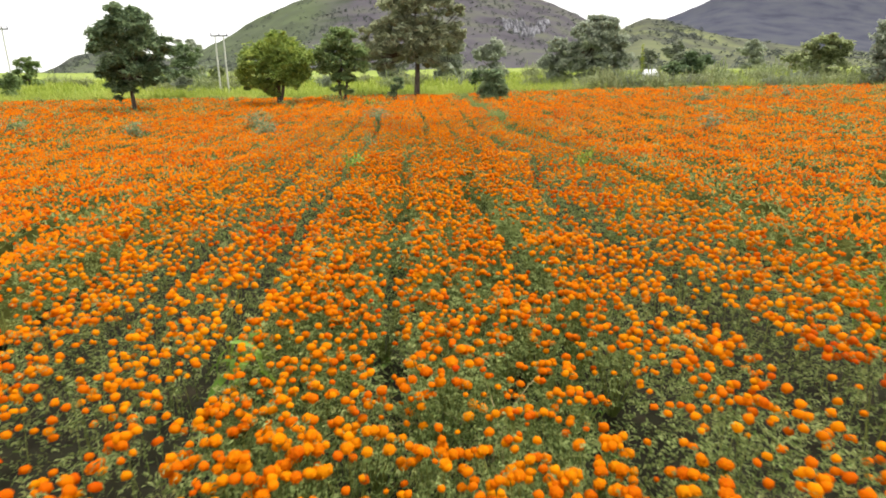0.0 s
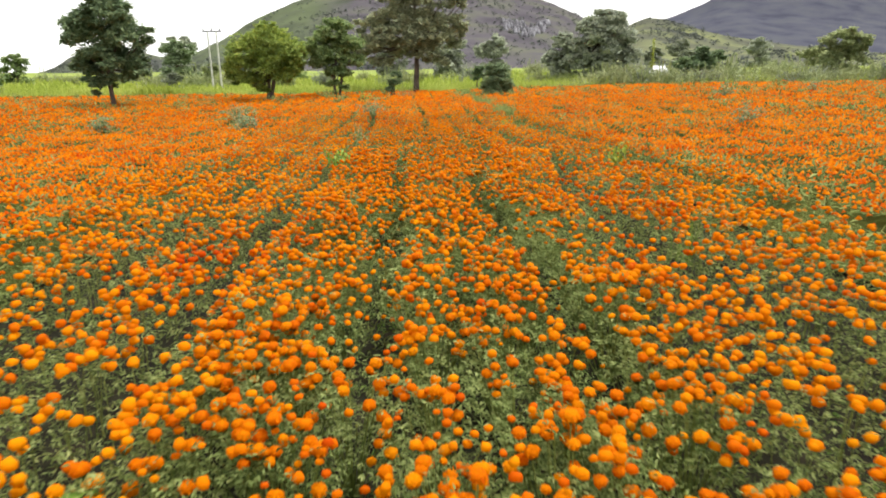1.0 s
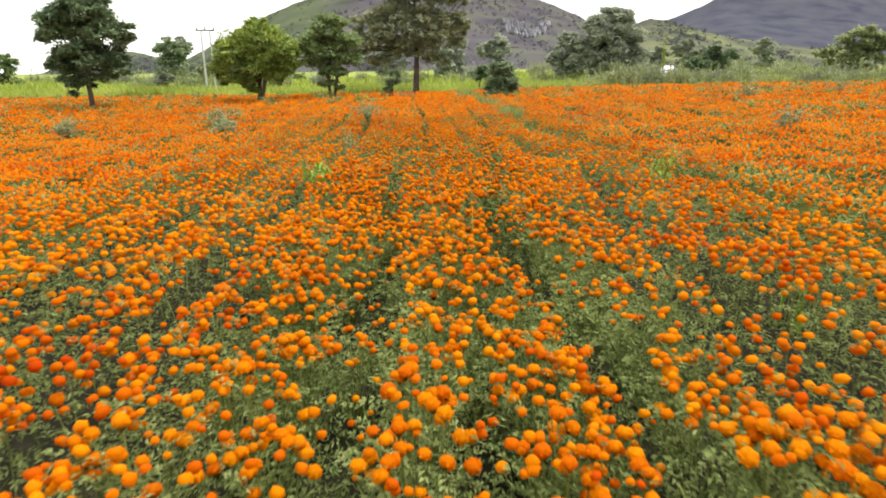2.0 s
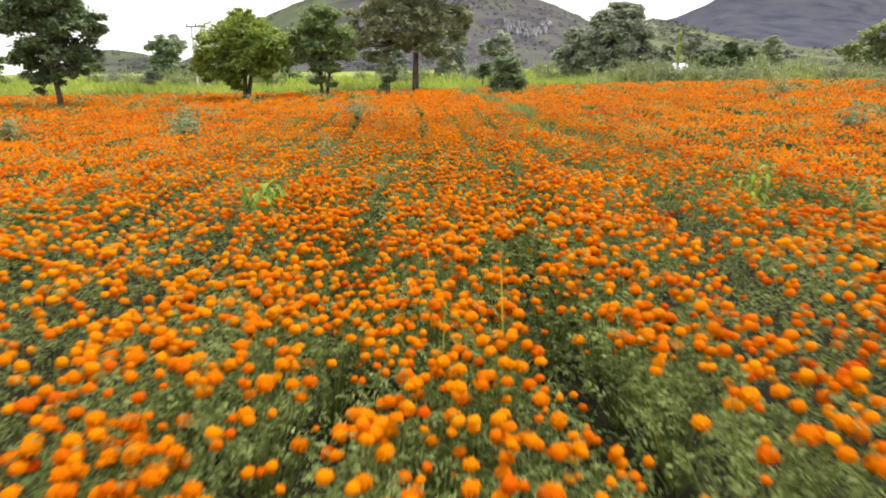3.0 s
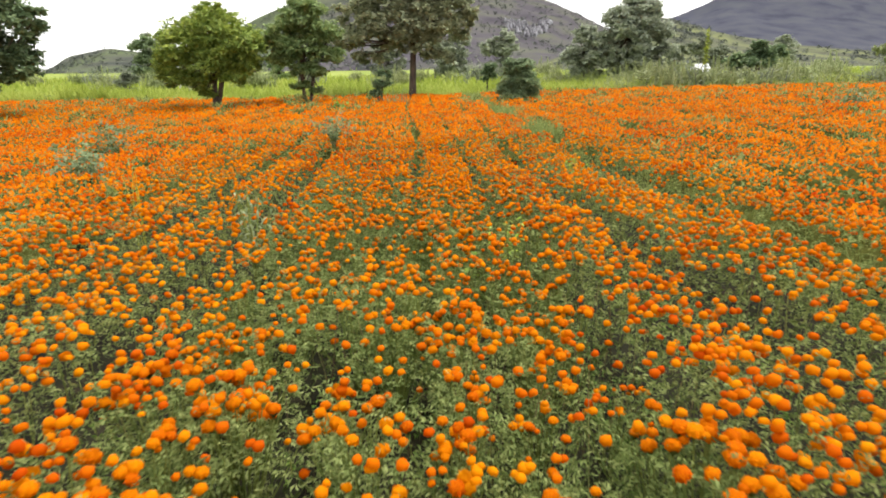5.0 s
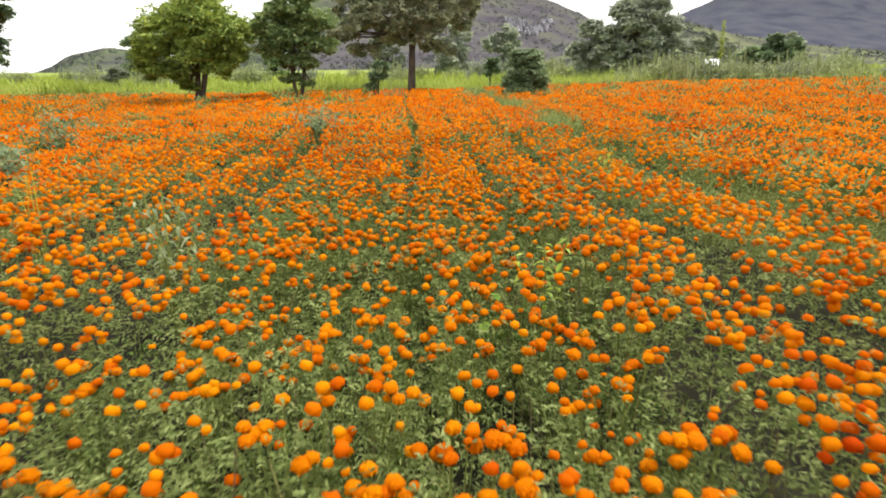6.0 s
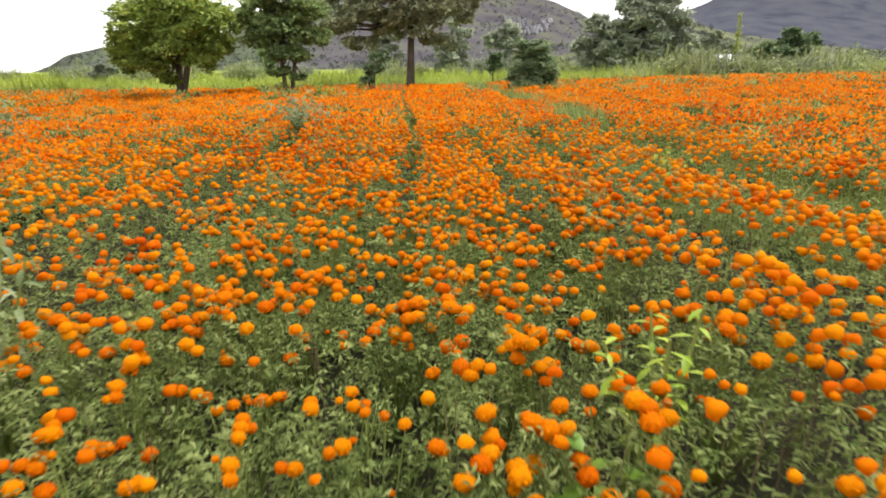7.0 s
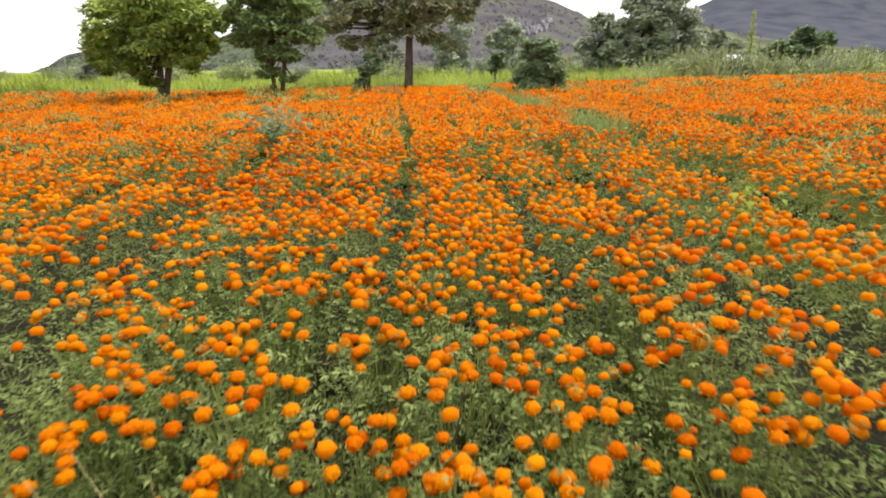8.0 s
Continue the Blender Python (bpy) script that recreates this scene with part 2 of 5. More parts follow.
def value_noise(x, y, seed=0):
    """Smooth noise from 0 to 1 over the plan, one cell a unit."""
    x, y = np.asarray(x, float), np.asarray(y, float)
    i, j = np.floor(x).astype(np.int64), np.floor(y).astype(np.int64)
    u, v = x - i, y - j
    u, v = u * u * (3 - 2 * u), v * v * (3 - 2 * v)

    def h(a, b):
        k = (a * 374761393 + b * 668265263 + seed * 974634533) & 0x7FFFFFFF
        k = ((k ^ (k >> 13)) * 1274126177) & 0x7FFFFFFF
        return ((k ^ (k >> 16)) & 0xFFFF) / 65535.0

    return (h(i, j) * (1 - u) + h(i + 1, j) * u) * (1 - v) + (h(i, j + 1) * (1 - u) + h(i + 1, j + 1) * u) * v


def fractal(x, y, seed=0, octaves=4):
    x, y = np.asarray(x, float), np.asarray(y, float)
    return sum(value_noise(x * 2 ** k, y * 2 ** k, seed + k) * 0.5 ** (k + 1) for k in range(octaves)) / (1 - 0.5 ** octaves)


def np_mesh(name, v, f, mats, index=None, soft=False):
    """A mesh from arrays of vertices and triangles."""
    me = bpy.data.meshes.new(name)
    v, f = np.asarray(v, np.float32), np.asarray(f, np.int32)
    me.vertices.add(len(v))
    me.vertices.foreach_set("co", v.ravel())
    me.loops.add(f.size)
    me.loops.foreach_set("vertex_index", f.ravel())
    me.polygons.add(len(f))
    me.polygons.foreach_set("loop_start", np.arange(len(f), dtype=np.int32) * 3)
    for m in mats:
        me.materials.append(m)
    if index is not None:
        me.polygons.foreach_set("material_index", np.asarray(index, np.int32))
    me.polygons.foreach_set("use_smooth", np.full(len(f), soft, bool))
    me.update(calc_edges=True)
    return me


def join(pieces):
    """Several (vertices, triangles) as one."""
    vs, fs, k = [], [], 0
    for v, f in pieces:
        vs.append(np.asarray(v, float))
        fs.append(np.asarray(f, int) + k)
        k += len(v)
    return np.concatenate(vs), np.concatenate(fs)


def turns(yaw, lean, way):
    """Rotation matrices: a spin about z, then a lean towards the bearing way."""
    def about_z(a):
        c, s, o, i = np.cos(a), np.sin(a), np.zeros_like(a), np.ones_like(a)
        return np.stack([c, -s, o, s, c, o, o, o, i], -1).reshape(-1, 3, 3)

    c, s, o, i = np.cos(lean), np.sin(lean), np.zeros_like(lean), np.ones_like(lean)
    tip = np.stack([c, o, s, o, i, o, -s, o, c], -1).reshape(-1, 3, 3)
    return about_z(way) @ tip @ about_z(yaw - way)


def strew(shapes, pos, size, lean_max, seed=0, lean=None, way=None):
    """Copies of template shapes, joined: each turned at random, leaned up to lean_max radians, scaled, and set at pos."""
    rng = np.random.default_rng(seed)
    pos = np.asarray(pos, float)
    n = len(pos)
    pick = rng.integers(0, len(shapes), n)
    yaw = rng.uniform(0, 2 * np.pi, n)
    way = rng.uniform(0, 2 * np.pi, n) if way is None else way
    lean = lean_max * np.sqrt(rng.uniform(0, 1, n)) if lean is None else lean
    size = np.broadcast_to(size, (n,))
    out = []
    for k, (sv, sf) in enumerate(shapes):
        q = np.nonzero(pick == k)[0]
        if len(q) == 0:
            continue
        r = turns(yaw[q], lean[q], way[q])
        v = np.einsum("nij,kj->nki", r, sv) * size[q, None, None] + pos[q, None, :]
        f = sf[None] + (np.arange(len(q)) * len(sv))[:, None, None]
        out.append((v.reshape(-1, 3), f.reshape(-1, 3)))
    return join(out)


def part(name, me, parent, label="", kind=""):
    ob = new(name, me)
    ob.parent = parent
    return tagged(ob, label, kind=kind)


def thing(name, label, category, group="", kind="", at=(0, 0, 0), me=None):
    ob = new(name, me)
    ob.location = at
    return tagged(ob, label, category, group, kind)


def tube(points, radii, sides=6, cap=True):
    """A tapered tube along points."""
    pts = [Vector(p) for p in points]
    v, f = [], []
    for i, p in enumerate(pts):
        d = (pts[min(i + 1, len(pts) - 1)] - pts[max(i - 1, 0)]).normalized()
        a = d.cross(Vector((0.3, 1, 0.1)) if abs(d.y) < 0.9 else Vector((1, 0, 0))).normalized()
        b = d.cross(a)
        for k in range(sides):
            t = 2 * math.pi * k / sides
            v.append(p + (a * math.cos(t) + b * math.sin(t)) * radii[i])
    for i in range(len(pts) - 1):
        for k in range(sides):
            a0, a1 = i * sides + k, i * sides + (k + 1) % sides
            f += [(a0, a1, a1 + sides), (a0, a1 + sides, a0 + sides)]
    if cap:
        v.append(pts[-1])
        e = (len(pts) - 1) * sides
        f += [(e + k, e + (k + 1) % sides, len(v) - 1) for k in range(sides)]
    return np.array([tuple(p) for p in v]), np.array(f)


def box(x0, x1, y0, y1, z0, z1):
    v = [(x, y, z) for z in (z0, z1) for y in (y0, y1) for x in (x0, x1)]
    q = [(0, 2, 3, 1), (4, 5, 7, 6), (0, 1, 5, 4), (2, 6, 7, 3), (0, 4, 6, 2), (1, 3, 7, 5)]
    return np.array(v, float), np.array([t for a, b, c, d in q for t in ((a, b, c), (a, c, d))])


# ---------------------------------------------------------------- the lie of the land
FIELD_END = 49.6


def land(x, y):
    """Height of the soil."""
    x, y = np.asarray(x, float), np.asarray(y, float)
    z = 0.32 * smooth(20, 48, y)
    z = z + 0.42 * (1 - np.exp(-np.maximum(x - 3, 0) / 9)) * smooth(8, 48, y)
    z = z - 0.25 * smooth(3, 11, -x) * smooth(6, 16, y) * (1 - 0.5 * smooth(30, 46, y))
    z = z + 1.1 * smooth(52, 110, y) + 0.012 * np.maximum(y - 110, 0) - 0.004 * np.maximum(y - 400, 0)
    z = z + 0.10 * (fractal(x / 7, y / 7, 5, 3) - 0.5) * smooth(24, 34, y)
    return z


def grid(xs, ys, height):
    gx, gy = np.meshgrid(xs, ys)
    v = np.stack([gx, gy, height(gx, gy)], -1).reshape(-1, 3)
    nx, ny = len(xs), len(ys)
    i, j = np.meshgrid(np.arange(nx - 1), np.arange(ny - 1))
    a = (j * nx + i).ravel()
    f = np.concatenate([np.stack([a, a + 1, a + nx + 1], -1), np.stack([a, a + nx + 1, a + nx], -1)])
    return v, f


axis_x = np.unique(np.concatenate([np.linspace(-9, 9, 31), np.linspace(-60, 60, 51), np.linspace(-240, 240, 61), np.linspace(-3000, 3000, 61)]))
axis_y = np.unique(np.concatenate([np.linspace(-2, 28, 41), np.linspace(-30, 130, 81), np.linspace(-200, 400, 61), np.linspace(-3000, 3000, 61)]))
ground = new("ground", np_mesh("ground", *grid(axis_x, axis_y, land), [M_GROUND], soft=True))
tagged(ground, "dark soil under the flowers and bright green meadow beyond", "ground", kind="structure")

# paths between the beds: (y, x) along each
LANES = [
    ([0, 9, 28, 50], [-3.5, -3.4, -3.3, -3.3]),
    ([0, 9, 18, 50], [-2.4, -2.5, -2.5, -2.5]),
    ([0, 10, 14, 24, 28, 50], [-1.45, -1.58, -1.54, -1.55, -1.85, -1.7]),
    ([0, 9, 15, 18, 21, 50], [-0.2, -0.24, -0.31, -0.28, -0.7, -0.85]),
    ([0, 13, 17, 20, 28, 38, 50], [0.25, 0.28, 0.31, 0.32, 0.2, -0.22, -0.1]),
    ([0, 4.5, 8.3, 11, 13, 16, 20, 23, 38, 50], [1.3, 1.21, 1.09, 0.82, 1.2, 1.58, 1.32, 1.19, 0.9, 0.85]),
    ([0, 5, 10, 14, 20, 24, 50], [2.55, 2.5, 2.05, 2.7, 2.2, 2.13, 2.0]),
    ([0, 16, 19, 22, 27, 50], [4.5, 4.3, 4.2, 3.6, 3.6, 3.4]),
]
LANE_WIDE = [0.35, 0.42, 0.45, 0.46, 0.5, 0.58, 0.55, 0.85]
# bare dark gaps: x, y, radius
GAPS = [(-2.55, 9.4, 0.38), (-1.6, 9.75, 0.3), (-2.1, 2.9, 0.5), (2.5, 4.95, 0.35), (4.9, 6.3, 0.5), (-0.3, 14.1, 0.3), (0.85, 10.3, 0.3), (3.7, 24.3, 0.6), (3.6, 22.3, 0.7), (-1.65, 24.8, 0.4), (-3.2, 13.4, 0.35), (1.45, 15.4, 0.28), (6.6, 20.5, 0.5), (-5.5, 18.0, 0.5), (-0.19, 4.01, 0.32), (1.24, 4.77, 0.28), (-1.49, 5.13, 0.3), (1.35, 22.8, 0.3), (2.82, 13.3, 0.35), (1.2, 3.37, 0.28), (4.3, 6.45, 0.4)]


def lane_gap(x, y):
    """0 in the middle of a path between beds, 1 in the bed."""
    x, y = np.asarray(x, float), np.asarray(y, float)
    best = np.ones_like(x)
    for k, ((ys, xs), wide) in enumerate(zip(LANES, LANE_WIDE)):
        c = np.interp(y, ys, xs) + 0.10 * (value_noise(y * 0.9, k + 0.0 * y, 31) - 0.5)
        w = wide * (0.4 + 1.2 * value_noise(y * 0.7, 7.3 * k + 0.0 * y, 33))
        if k == 4:
            w = w * smooth(14.5, 16.5, y)
        if k == 5:
            w = w * (1 - 0.45 * smooth(13.5, 15.5, y))
        if k == 3:
            w = w * (1 - 0.85 * smooth(14.6, 16.2, y))
        if k < 7:
            w = w * (1 - 0.5 * smooth(24, 32, y))
        best = np.minimum(best, smooth(0.07 * w, 0.30 * w + 0.02, np.abs(x - c)))
    for gx, gy, gr in GAPS:
        best = np.minimum(best, smooth(0.35 * gr, gr, np.hypot((x - gx) * 1.2, y - gy)))
    bare = 0.10 + 0.90 * smooth(0.20, 0.31, fractal(x * 0.8 + 40, y * 0.65, 77, 3))
    best = np.where(np.abs(x - 0.3) > 2.2, np.minimum(best, bare), best)
    side = (x < -4) | (x > 5)
    wob = x + 0.35 * (value_noise(y * 0.25, np.floor(x) * 3.1, 40) - 0.5)
    reg = smooth(0.03, 0.2, np.abs(wob - np.round(wob)))
    return np.where(side, np.minimum(best, 0.45 + 0.55 * reg), best)


def grassy(x, y):
    """1 along the grassed path through the field."""
    c = np.interp(y, *LANES[-1])
    wide = 0.05 + 0.28 * smooth(23, 28, y)
    return (1 - smooth(0.12 + wide, 0.34 + wide, np.abs(x - c))) * smooth(15, 20, y) * (0.12 + 0.88 * smooth(0.34, 0.6, value_noise(y * 0.5, x * 0.4, 17)))


def rise(x, y):
    """Height of the flower tops above the soil."""
    clump = fractal(x * 1.1, y * 1.1, 3, 3)
    return (0.79 - 0.10 * smooth(14, 17, y) * (1 - smooth(23, 28, y)) + 0.30 * (clump - 0.5)) * (0.62 + 0.38 * lane_gap(x, y)) * (1 - 0.4 * grassy(x, y))


def bloom(x, y):
    """How thickly it flowers, 0 to 1."""
    clump = 0.45 * smooth(0.24, 0.52, fractal(x * 0.9, y * 0.9, 9, 3)) + 0.55 * smooth(0.30, 0.52, fractal(x * 1.9, y * 1.9, 13, 2))
    thin = 1 - 0.40 * smooth(15.2, 16.8, y) * (1 - smooth(18.3, 19.8, y)) * smooth(-0.8, 0.2, x) * (1 - smooth(1.0, 1.6, x))
    thin = thin * (1 - 0.12 * smooth(2.4, 3.4, x) * smooth(8, 12, y) * (1 - smooth(23, 30, y)))
    return (0.16 + 0.84 * clump) * (0.22 + 0.78 * lane_gap(x, y)) * thin * (1 - 0.93 * grassy(x, y))


# ---------------------------------------------------------------- marigold shapes
def pompon(seed, n, ups, ruffle):
    """Rings of petal tips round a full dome, every second tip standing out, closed by a crown of petals; about 1 in radius."""
    rng = np.random.default_rng(seed)
    v = []
    for i, up in enumerate(ups):
        e = radians(up)
        for k in range(n):
            a = 2 * math.pi * (k + 0.5 * (i % 2)) / n + rng.uniform(-0.12, 0.12)
            r = 1.0 + ruffle * (0.7 if (k + i) % 2 else -0.7) + rng.uniform(-0.5, 0.5) * ruffle
            v.append((r * math.cos(e) * math.cos(a), r * math.cos(e) * math.sin(a), 0.78 * r * math.sin(e)))
    v.append((0.06, 0.03, 0.70))
    f = []
    for i in range(len(ups) - 1):
        for k in range(n):
            a, b = i * n + k, i * n + (k + 1) % n
            f += [(a, b, b + n), (a, b + n, a + n)] if i % 2 else [(a, b, a + n), (b, b + n, a + n)]
    t = (len(ups) - 1) * n
    f += [(t + k, t + (k + 1) % n, len(v) - 1) for k in range(n)]
    return np.array(v), np.array(f)


def bloom_full(seed):
    """A full pompon of ruffled petals on a green cup."""
    rng = np.random.default_rng(seed + 60)
    pieces = [pompon(seed, 9, (-48, -14, 18, 48, 74), 0.15)]
    for up, far in ((-8, 1.22), (28, 1.16)):
        for k in range(9):
            a, e, w = 2 * math.pi * (k + rng.uniform(-0.3, 0.3)) / 9, radians(up + rng.uniform(-8, 8)), rng.uniform(0.24, 0.36)
            foot = [(0.9 * math.cos(e + 0.2) * math.cos(a + t), 0.9 * math.cos(e + 0.2) * math.sin(a + t), 0.72 * math.sin(e + 0.2) + 0.1) for t in (-w, w)]
            r = far * rng.uniform(0.9, 1.06)
            pieces.append((np.array(foot + [(r * math.cos(e) * math.cos(a), r * math.cos(e) * math.sin(a), 0.76 * r * math.sin(e))]), np.array([(0, 1, 2)])))
    v, f = join(pieces)
    a = np.arange(6) * np.pi / 3
    cup = np.concatenate([np.stack([0.72 * np.cos(a), 0.72 * np.sin(a), 0 * a - 0.50], -1), [[0, 0, -1.35]]])
    cf = np.array([((k + 1) % 6, k, 6) for k in range(6)])
    n = len(f)
    v, f = join([(v, f), (cup, cf)])
    return v, f, np.array([0] * n + [1] * len(cf))


def bloom_mid(seed):
    return pompon(seed, 5, (-30, 14, 54), 0.11)


def bloom_low(seed):
    rng = np.random.default_rng(seed)
    a = np.arange(5) * 2 * np.pi / 5
    r = rng.uniform(0.88, 1.12, 5)
    v = np.concatenate([np.stack([r * np.cos(a), r * np.sin(a), rng.uniform(-0.75, -0.35, 5)], -1), [[0.12, 0.05, 0.8]]])
    return v, np.array([(k, (k + 1) % 5, 5) for k in range(5)])


def bloom_far(seed):
    rng = np.random.default_rng(seed)
    a = np.arange(3) * 2 * np.pi / 3
    r = rng.uniform(1.0, 1.25, 3)
    v = np.concatenate([np.stack([r * np.cos(a), r * np.sin(a), rng.uniform(-0.8, -0.45, 3)], -1), [[0.1, 0.05, 0.75]]])
    return v, np.array([(k, (k + 1) % 3, 3) for k in range(3)])


def leaf_fern(seed, pairs=3):
    """A feathered leaf along x, 1 long."""
    rng = np.random.default_rng(seed)
    pieces = []

    def leaflet(p, d, size):
        d = np.array(d, float)
        d /= np.linalg.norm(d)
        s = np.cross(d, [0, 0, 1.0])
        s = s / (np.linalg.norm(s) + 1e-6) * size * 0.11
        drop = np.array([0, 0, -0.12 * size])
        m = p + d * size * 0.45 + np.array([0, 0, 0.06 * size])
        pieces.append((np.array([p, m + s * 1.9 + d * size * 0.05, p + d * size * 0.82 + drop]), np.array([(0, 1, 2)])))

    for k in range(pairs):
        t = 0.22 + 0.62 * k / max(pairs - 1, 1)
        p = np.array([t, 0, 0.25 * t - 0.35 * t * t])
        for sgn in (-1, 1):
            leaflet(p, (0.75 + 0.2 * rng.uniform(), sgn, rng.uniform(-0.15, 0.3)), rng.uniform(0.34, 0.5))
    leaflet(np.array([0.86, 0, 0.0]), (1, 0.1, -0.1), 0.42)
    return join(pieces)


def leaf_tuft(seed):
    """Three pointed blades from one point, for foliage far off."""
    rng = np.random.default_rng(seed)
    pieces = []
    for k in range(3):
        a = 2.1 * k + rng.uniform(-0.4, 0.4)
        d, s = np.array([math.cos(a), math.sin(a), rng.uniform(0.2, 0.9)]), np.array([-math.sin(a), math.cos(a), 0]) * 0.24
        pieces.append((np.array([d * 0.05, d * 0.6 + s, d * 1.0 - s * 0.3]), np.array([(0, 1, 2)])))
    return join(pieces)


FULL = [bloom_full(s) for s in range(4)]
FULL_MESH = [np_mesh("flower_head", v, f, [M_PETAL, M_LEAF], i, soft=True) for v, f, i in FULL]
MID, LOW, FAR = [bloom_mid(s) for s in range(6)], [bloom_low(s) for s in range(5)], [bloom_far(s) for s in range(5)]
FERN, FERN_LIGHT, TUFT = [leaf_fern(s) for s in range(4)], [leaf_fern(s + 9) for s in range(4)], [leaf_tuft(s) for s in range(5)]

FERN_LOW = [leaf_fern(s + 19, 2) for s in range(4)]


def marigold_plant(seed, heads, tall, wide, small, big):
    """One bushy plant, at the origin: stems, feathered leaves and flower heads, each head a part."""
    rng = np.random.default_rng(seed)
    root = thing("marigold_plant", "bushy green marigold plant with round orange flower heads", "flower", "marigold plants in the field rows")
    extra = max(6, 22 - heads)
    root["heads"] = heads
    stems, leaf_at, leaf_way, tops = [], [], [], []
    for k in range(heads + extra):
        a = k * 2.4 + rng.uniform(-0.3, 0.3)
        r = wide * math.sqrt((k + 0.6) / (heads + extra)) * rng.uniform(0.85, 1.15)
        z = tall * (1.03 - 0.30 * (r / wide) ** 2) * (rng.uniform(0.94, 1.06) if k % 3 else rng.uniform(0.76, 0.98))
        if 0 < k < heads and rng.uniform() < 0.36:
            near = tops[int(rng.integers(0, k))]
            a, r = near[1] + rng.uniform(-0.22, 0.22), math.hypot(*near[0][:2]) + rng.uniform(0.03, 0.06)
            z = near[0][2] + rng.uniform(-0.05, 0.015)
        if k >= heads:
            z = tall * (0.99 - 0.25 * (r / wide) ** 2) * rng.uniform(0.80, 1.0)
        p = [(0.02 * math.cos(a), 0.02 * math.sin(a), 0.0), (0.5 * r * math.cos(a), 0.5 * r * math.sin(a), 0.45 * z), (r * math.cos(a), r * math.sin(a), z)]
        stems.append(tube(p, [0.007, 0.005, 0.003], 3, False))
        tops.append((p[2], a))
        if k >= heads and k % 2:
            v, f = pompon(k, 4, (-40, 30), 0.05)
            stems.append((v * [0.009, 0.009, 0.015] + p[2] + np.array([0, 0, 0.045]), f))
            stems.append(tube([p[2], np.array(p[2]) + [0, 0, 0.04]], [0.003, 0.003], 3, False))
        for t in np.linspace(0.58, 0.98 if k < heads else 1.03, 6):
            q = np.array(p[1]) * (1 - abs(2 * t - 1)) + (np.array(p[2]) if t > 0.5 else np.array(p[0])) * abs(2 * t - 1)
            leaf_at.append(q)
            leaf_way.append(a + rng.uniform(-2.2, 2.2))
    leaf_at, leaf_way = np.array(leaf_at), np.array(leaf_way)
    n = len(leaf_at)
    out = []
    pick = rng.integers(0, 4, n)
    for k in range(4):
        q = pick == k
        sv, sf = FERN[k]
        r = turns(leaf_way[q], rng.uniform(-1.0, 0.35, q.sum()), leaf_way[q])
        v = np.einsum("nij,kj->nki", r, sv) * rng.uniform(0.08, 0.125, q.sum())[:, None, None] + leaf_at[q][:, None]
        out.append((v.reshape(-1, 3), (sf[None] + (np.arange(q.sum()) * len(sv))[:, None, None]).reshape(-1, 3)))
    wood, green = join(stems), join(out)
    part("foliage", np_mesh("foliage", *join([wood, green]), [M_STEM, M_LEAF], [0] * len(wood[1]) + [1] * len(green[1])), root)
    for k in range(heads):
        (x, y, z), a = tops[k]
        h = part("flower_head", FULL_MESH[int(rng.integers(0, 4))], root)
        size = small + (big - small) * (1 - rng.uniform(0, 1) ** 1.6) if k % 6 else rng.uniform(0.6, 0.9) * small
        lean = rng.uniform(3, 30)
        h.matrix_local = pose(x, y, z + 0.024, 0, 0, math.degrees(a)) @ pose(0, 0, 0, 0, lean, rng.uniform(0, 360)) @ Matrix.Scale(size, 4)
    return root


# ---------------------------------------------------------------- hills and far country
def hill(name, label, mat, far, near_foot, crest, deep, rough, seed, cells=(150, 50)):
    """A ridge across the view: crest is (x, height) pairs at the distance far; its flanks fan out towards the field and fall to near_foot."""
    cx, cz = [c[0] for c in crest], [c[1] for c in crest]
    size = cx[-1] - cx[0]
    bs = np.linspace(cx[0], cx[-1], cells[0])
    ys = np.concatenate([np.linspace(near_foot, far, cells[1]), np.linspace(far, far + deep, 12)[1:]])

    def height(x, y):
        b = x * far / y
        k = 0.5 * np.interp(b, cx, cz) + 0.25 * np.interp(b - size * 0.012, cx, cz) + 0.25 * np.interp(b + size * 0.012, cx, cz)
        t = np.clip(np.where(y < far, (y - near_foot) / (far - near_foot), 1 - (y - far) / deep), 0, 1)
        shape = 0.3 * t + 0.7 * t ** 1.9
        gully = fractal(x / size * 16, y / size * 9, seed, 5) - 0.5
        fine = fractal(x / size * 90, y / size * 60, seed + 7, 3) - 0.5
        return k * shape + rough * gully * shape * (1.25 - t) * 2 + rough * 0.16 * fine * t - 1.5 * (1 - shape) + land(0 * x, np.minimum(y, 130)) * (1 - shape)

    v, f = grid(bs, ys, lambda gx, gy: height(gx * gy / far, gy))
    v[:, 0] *= v[:, 1] / far
    ob = new(name, np_mesh(name, v, f, [mat], soft=True))
    return tagged(ob, label, "hill", kind="structure"), height


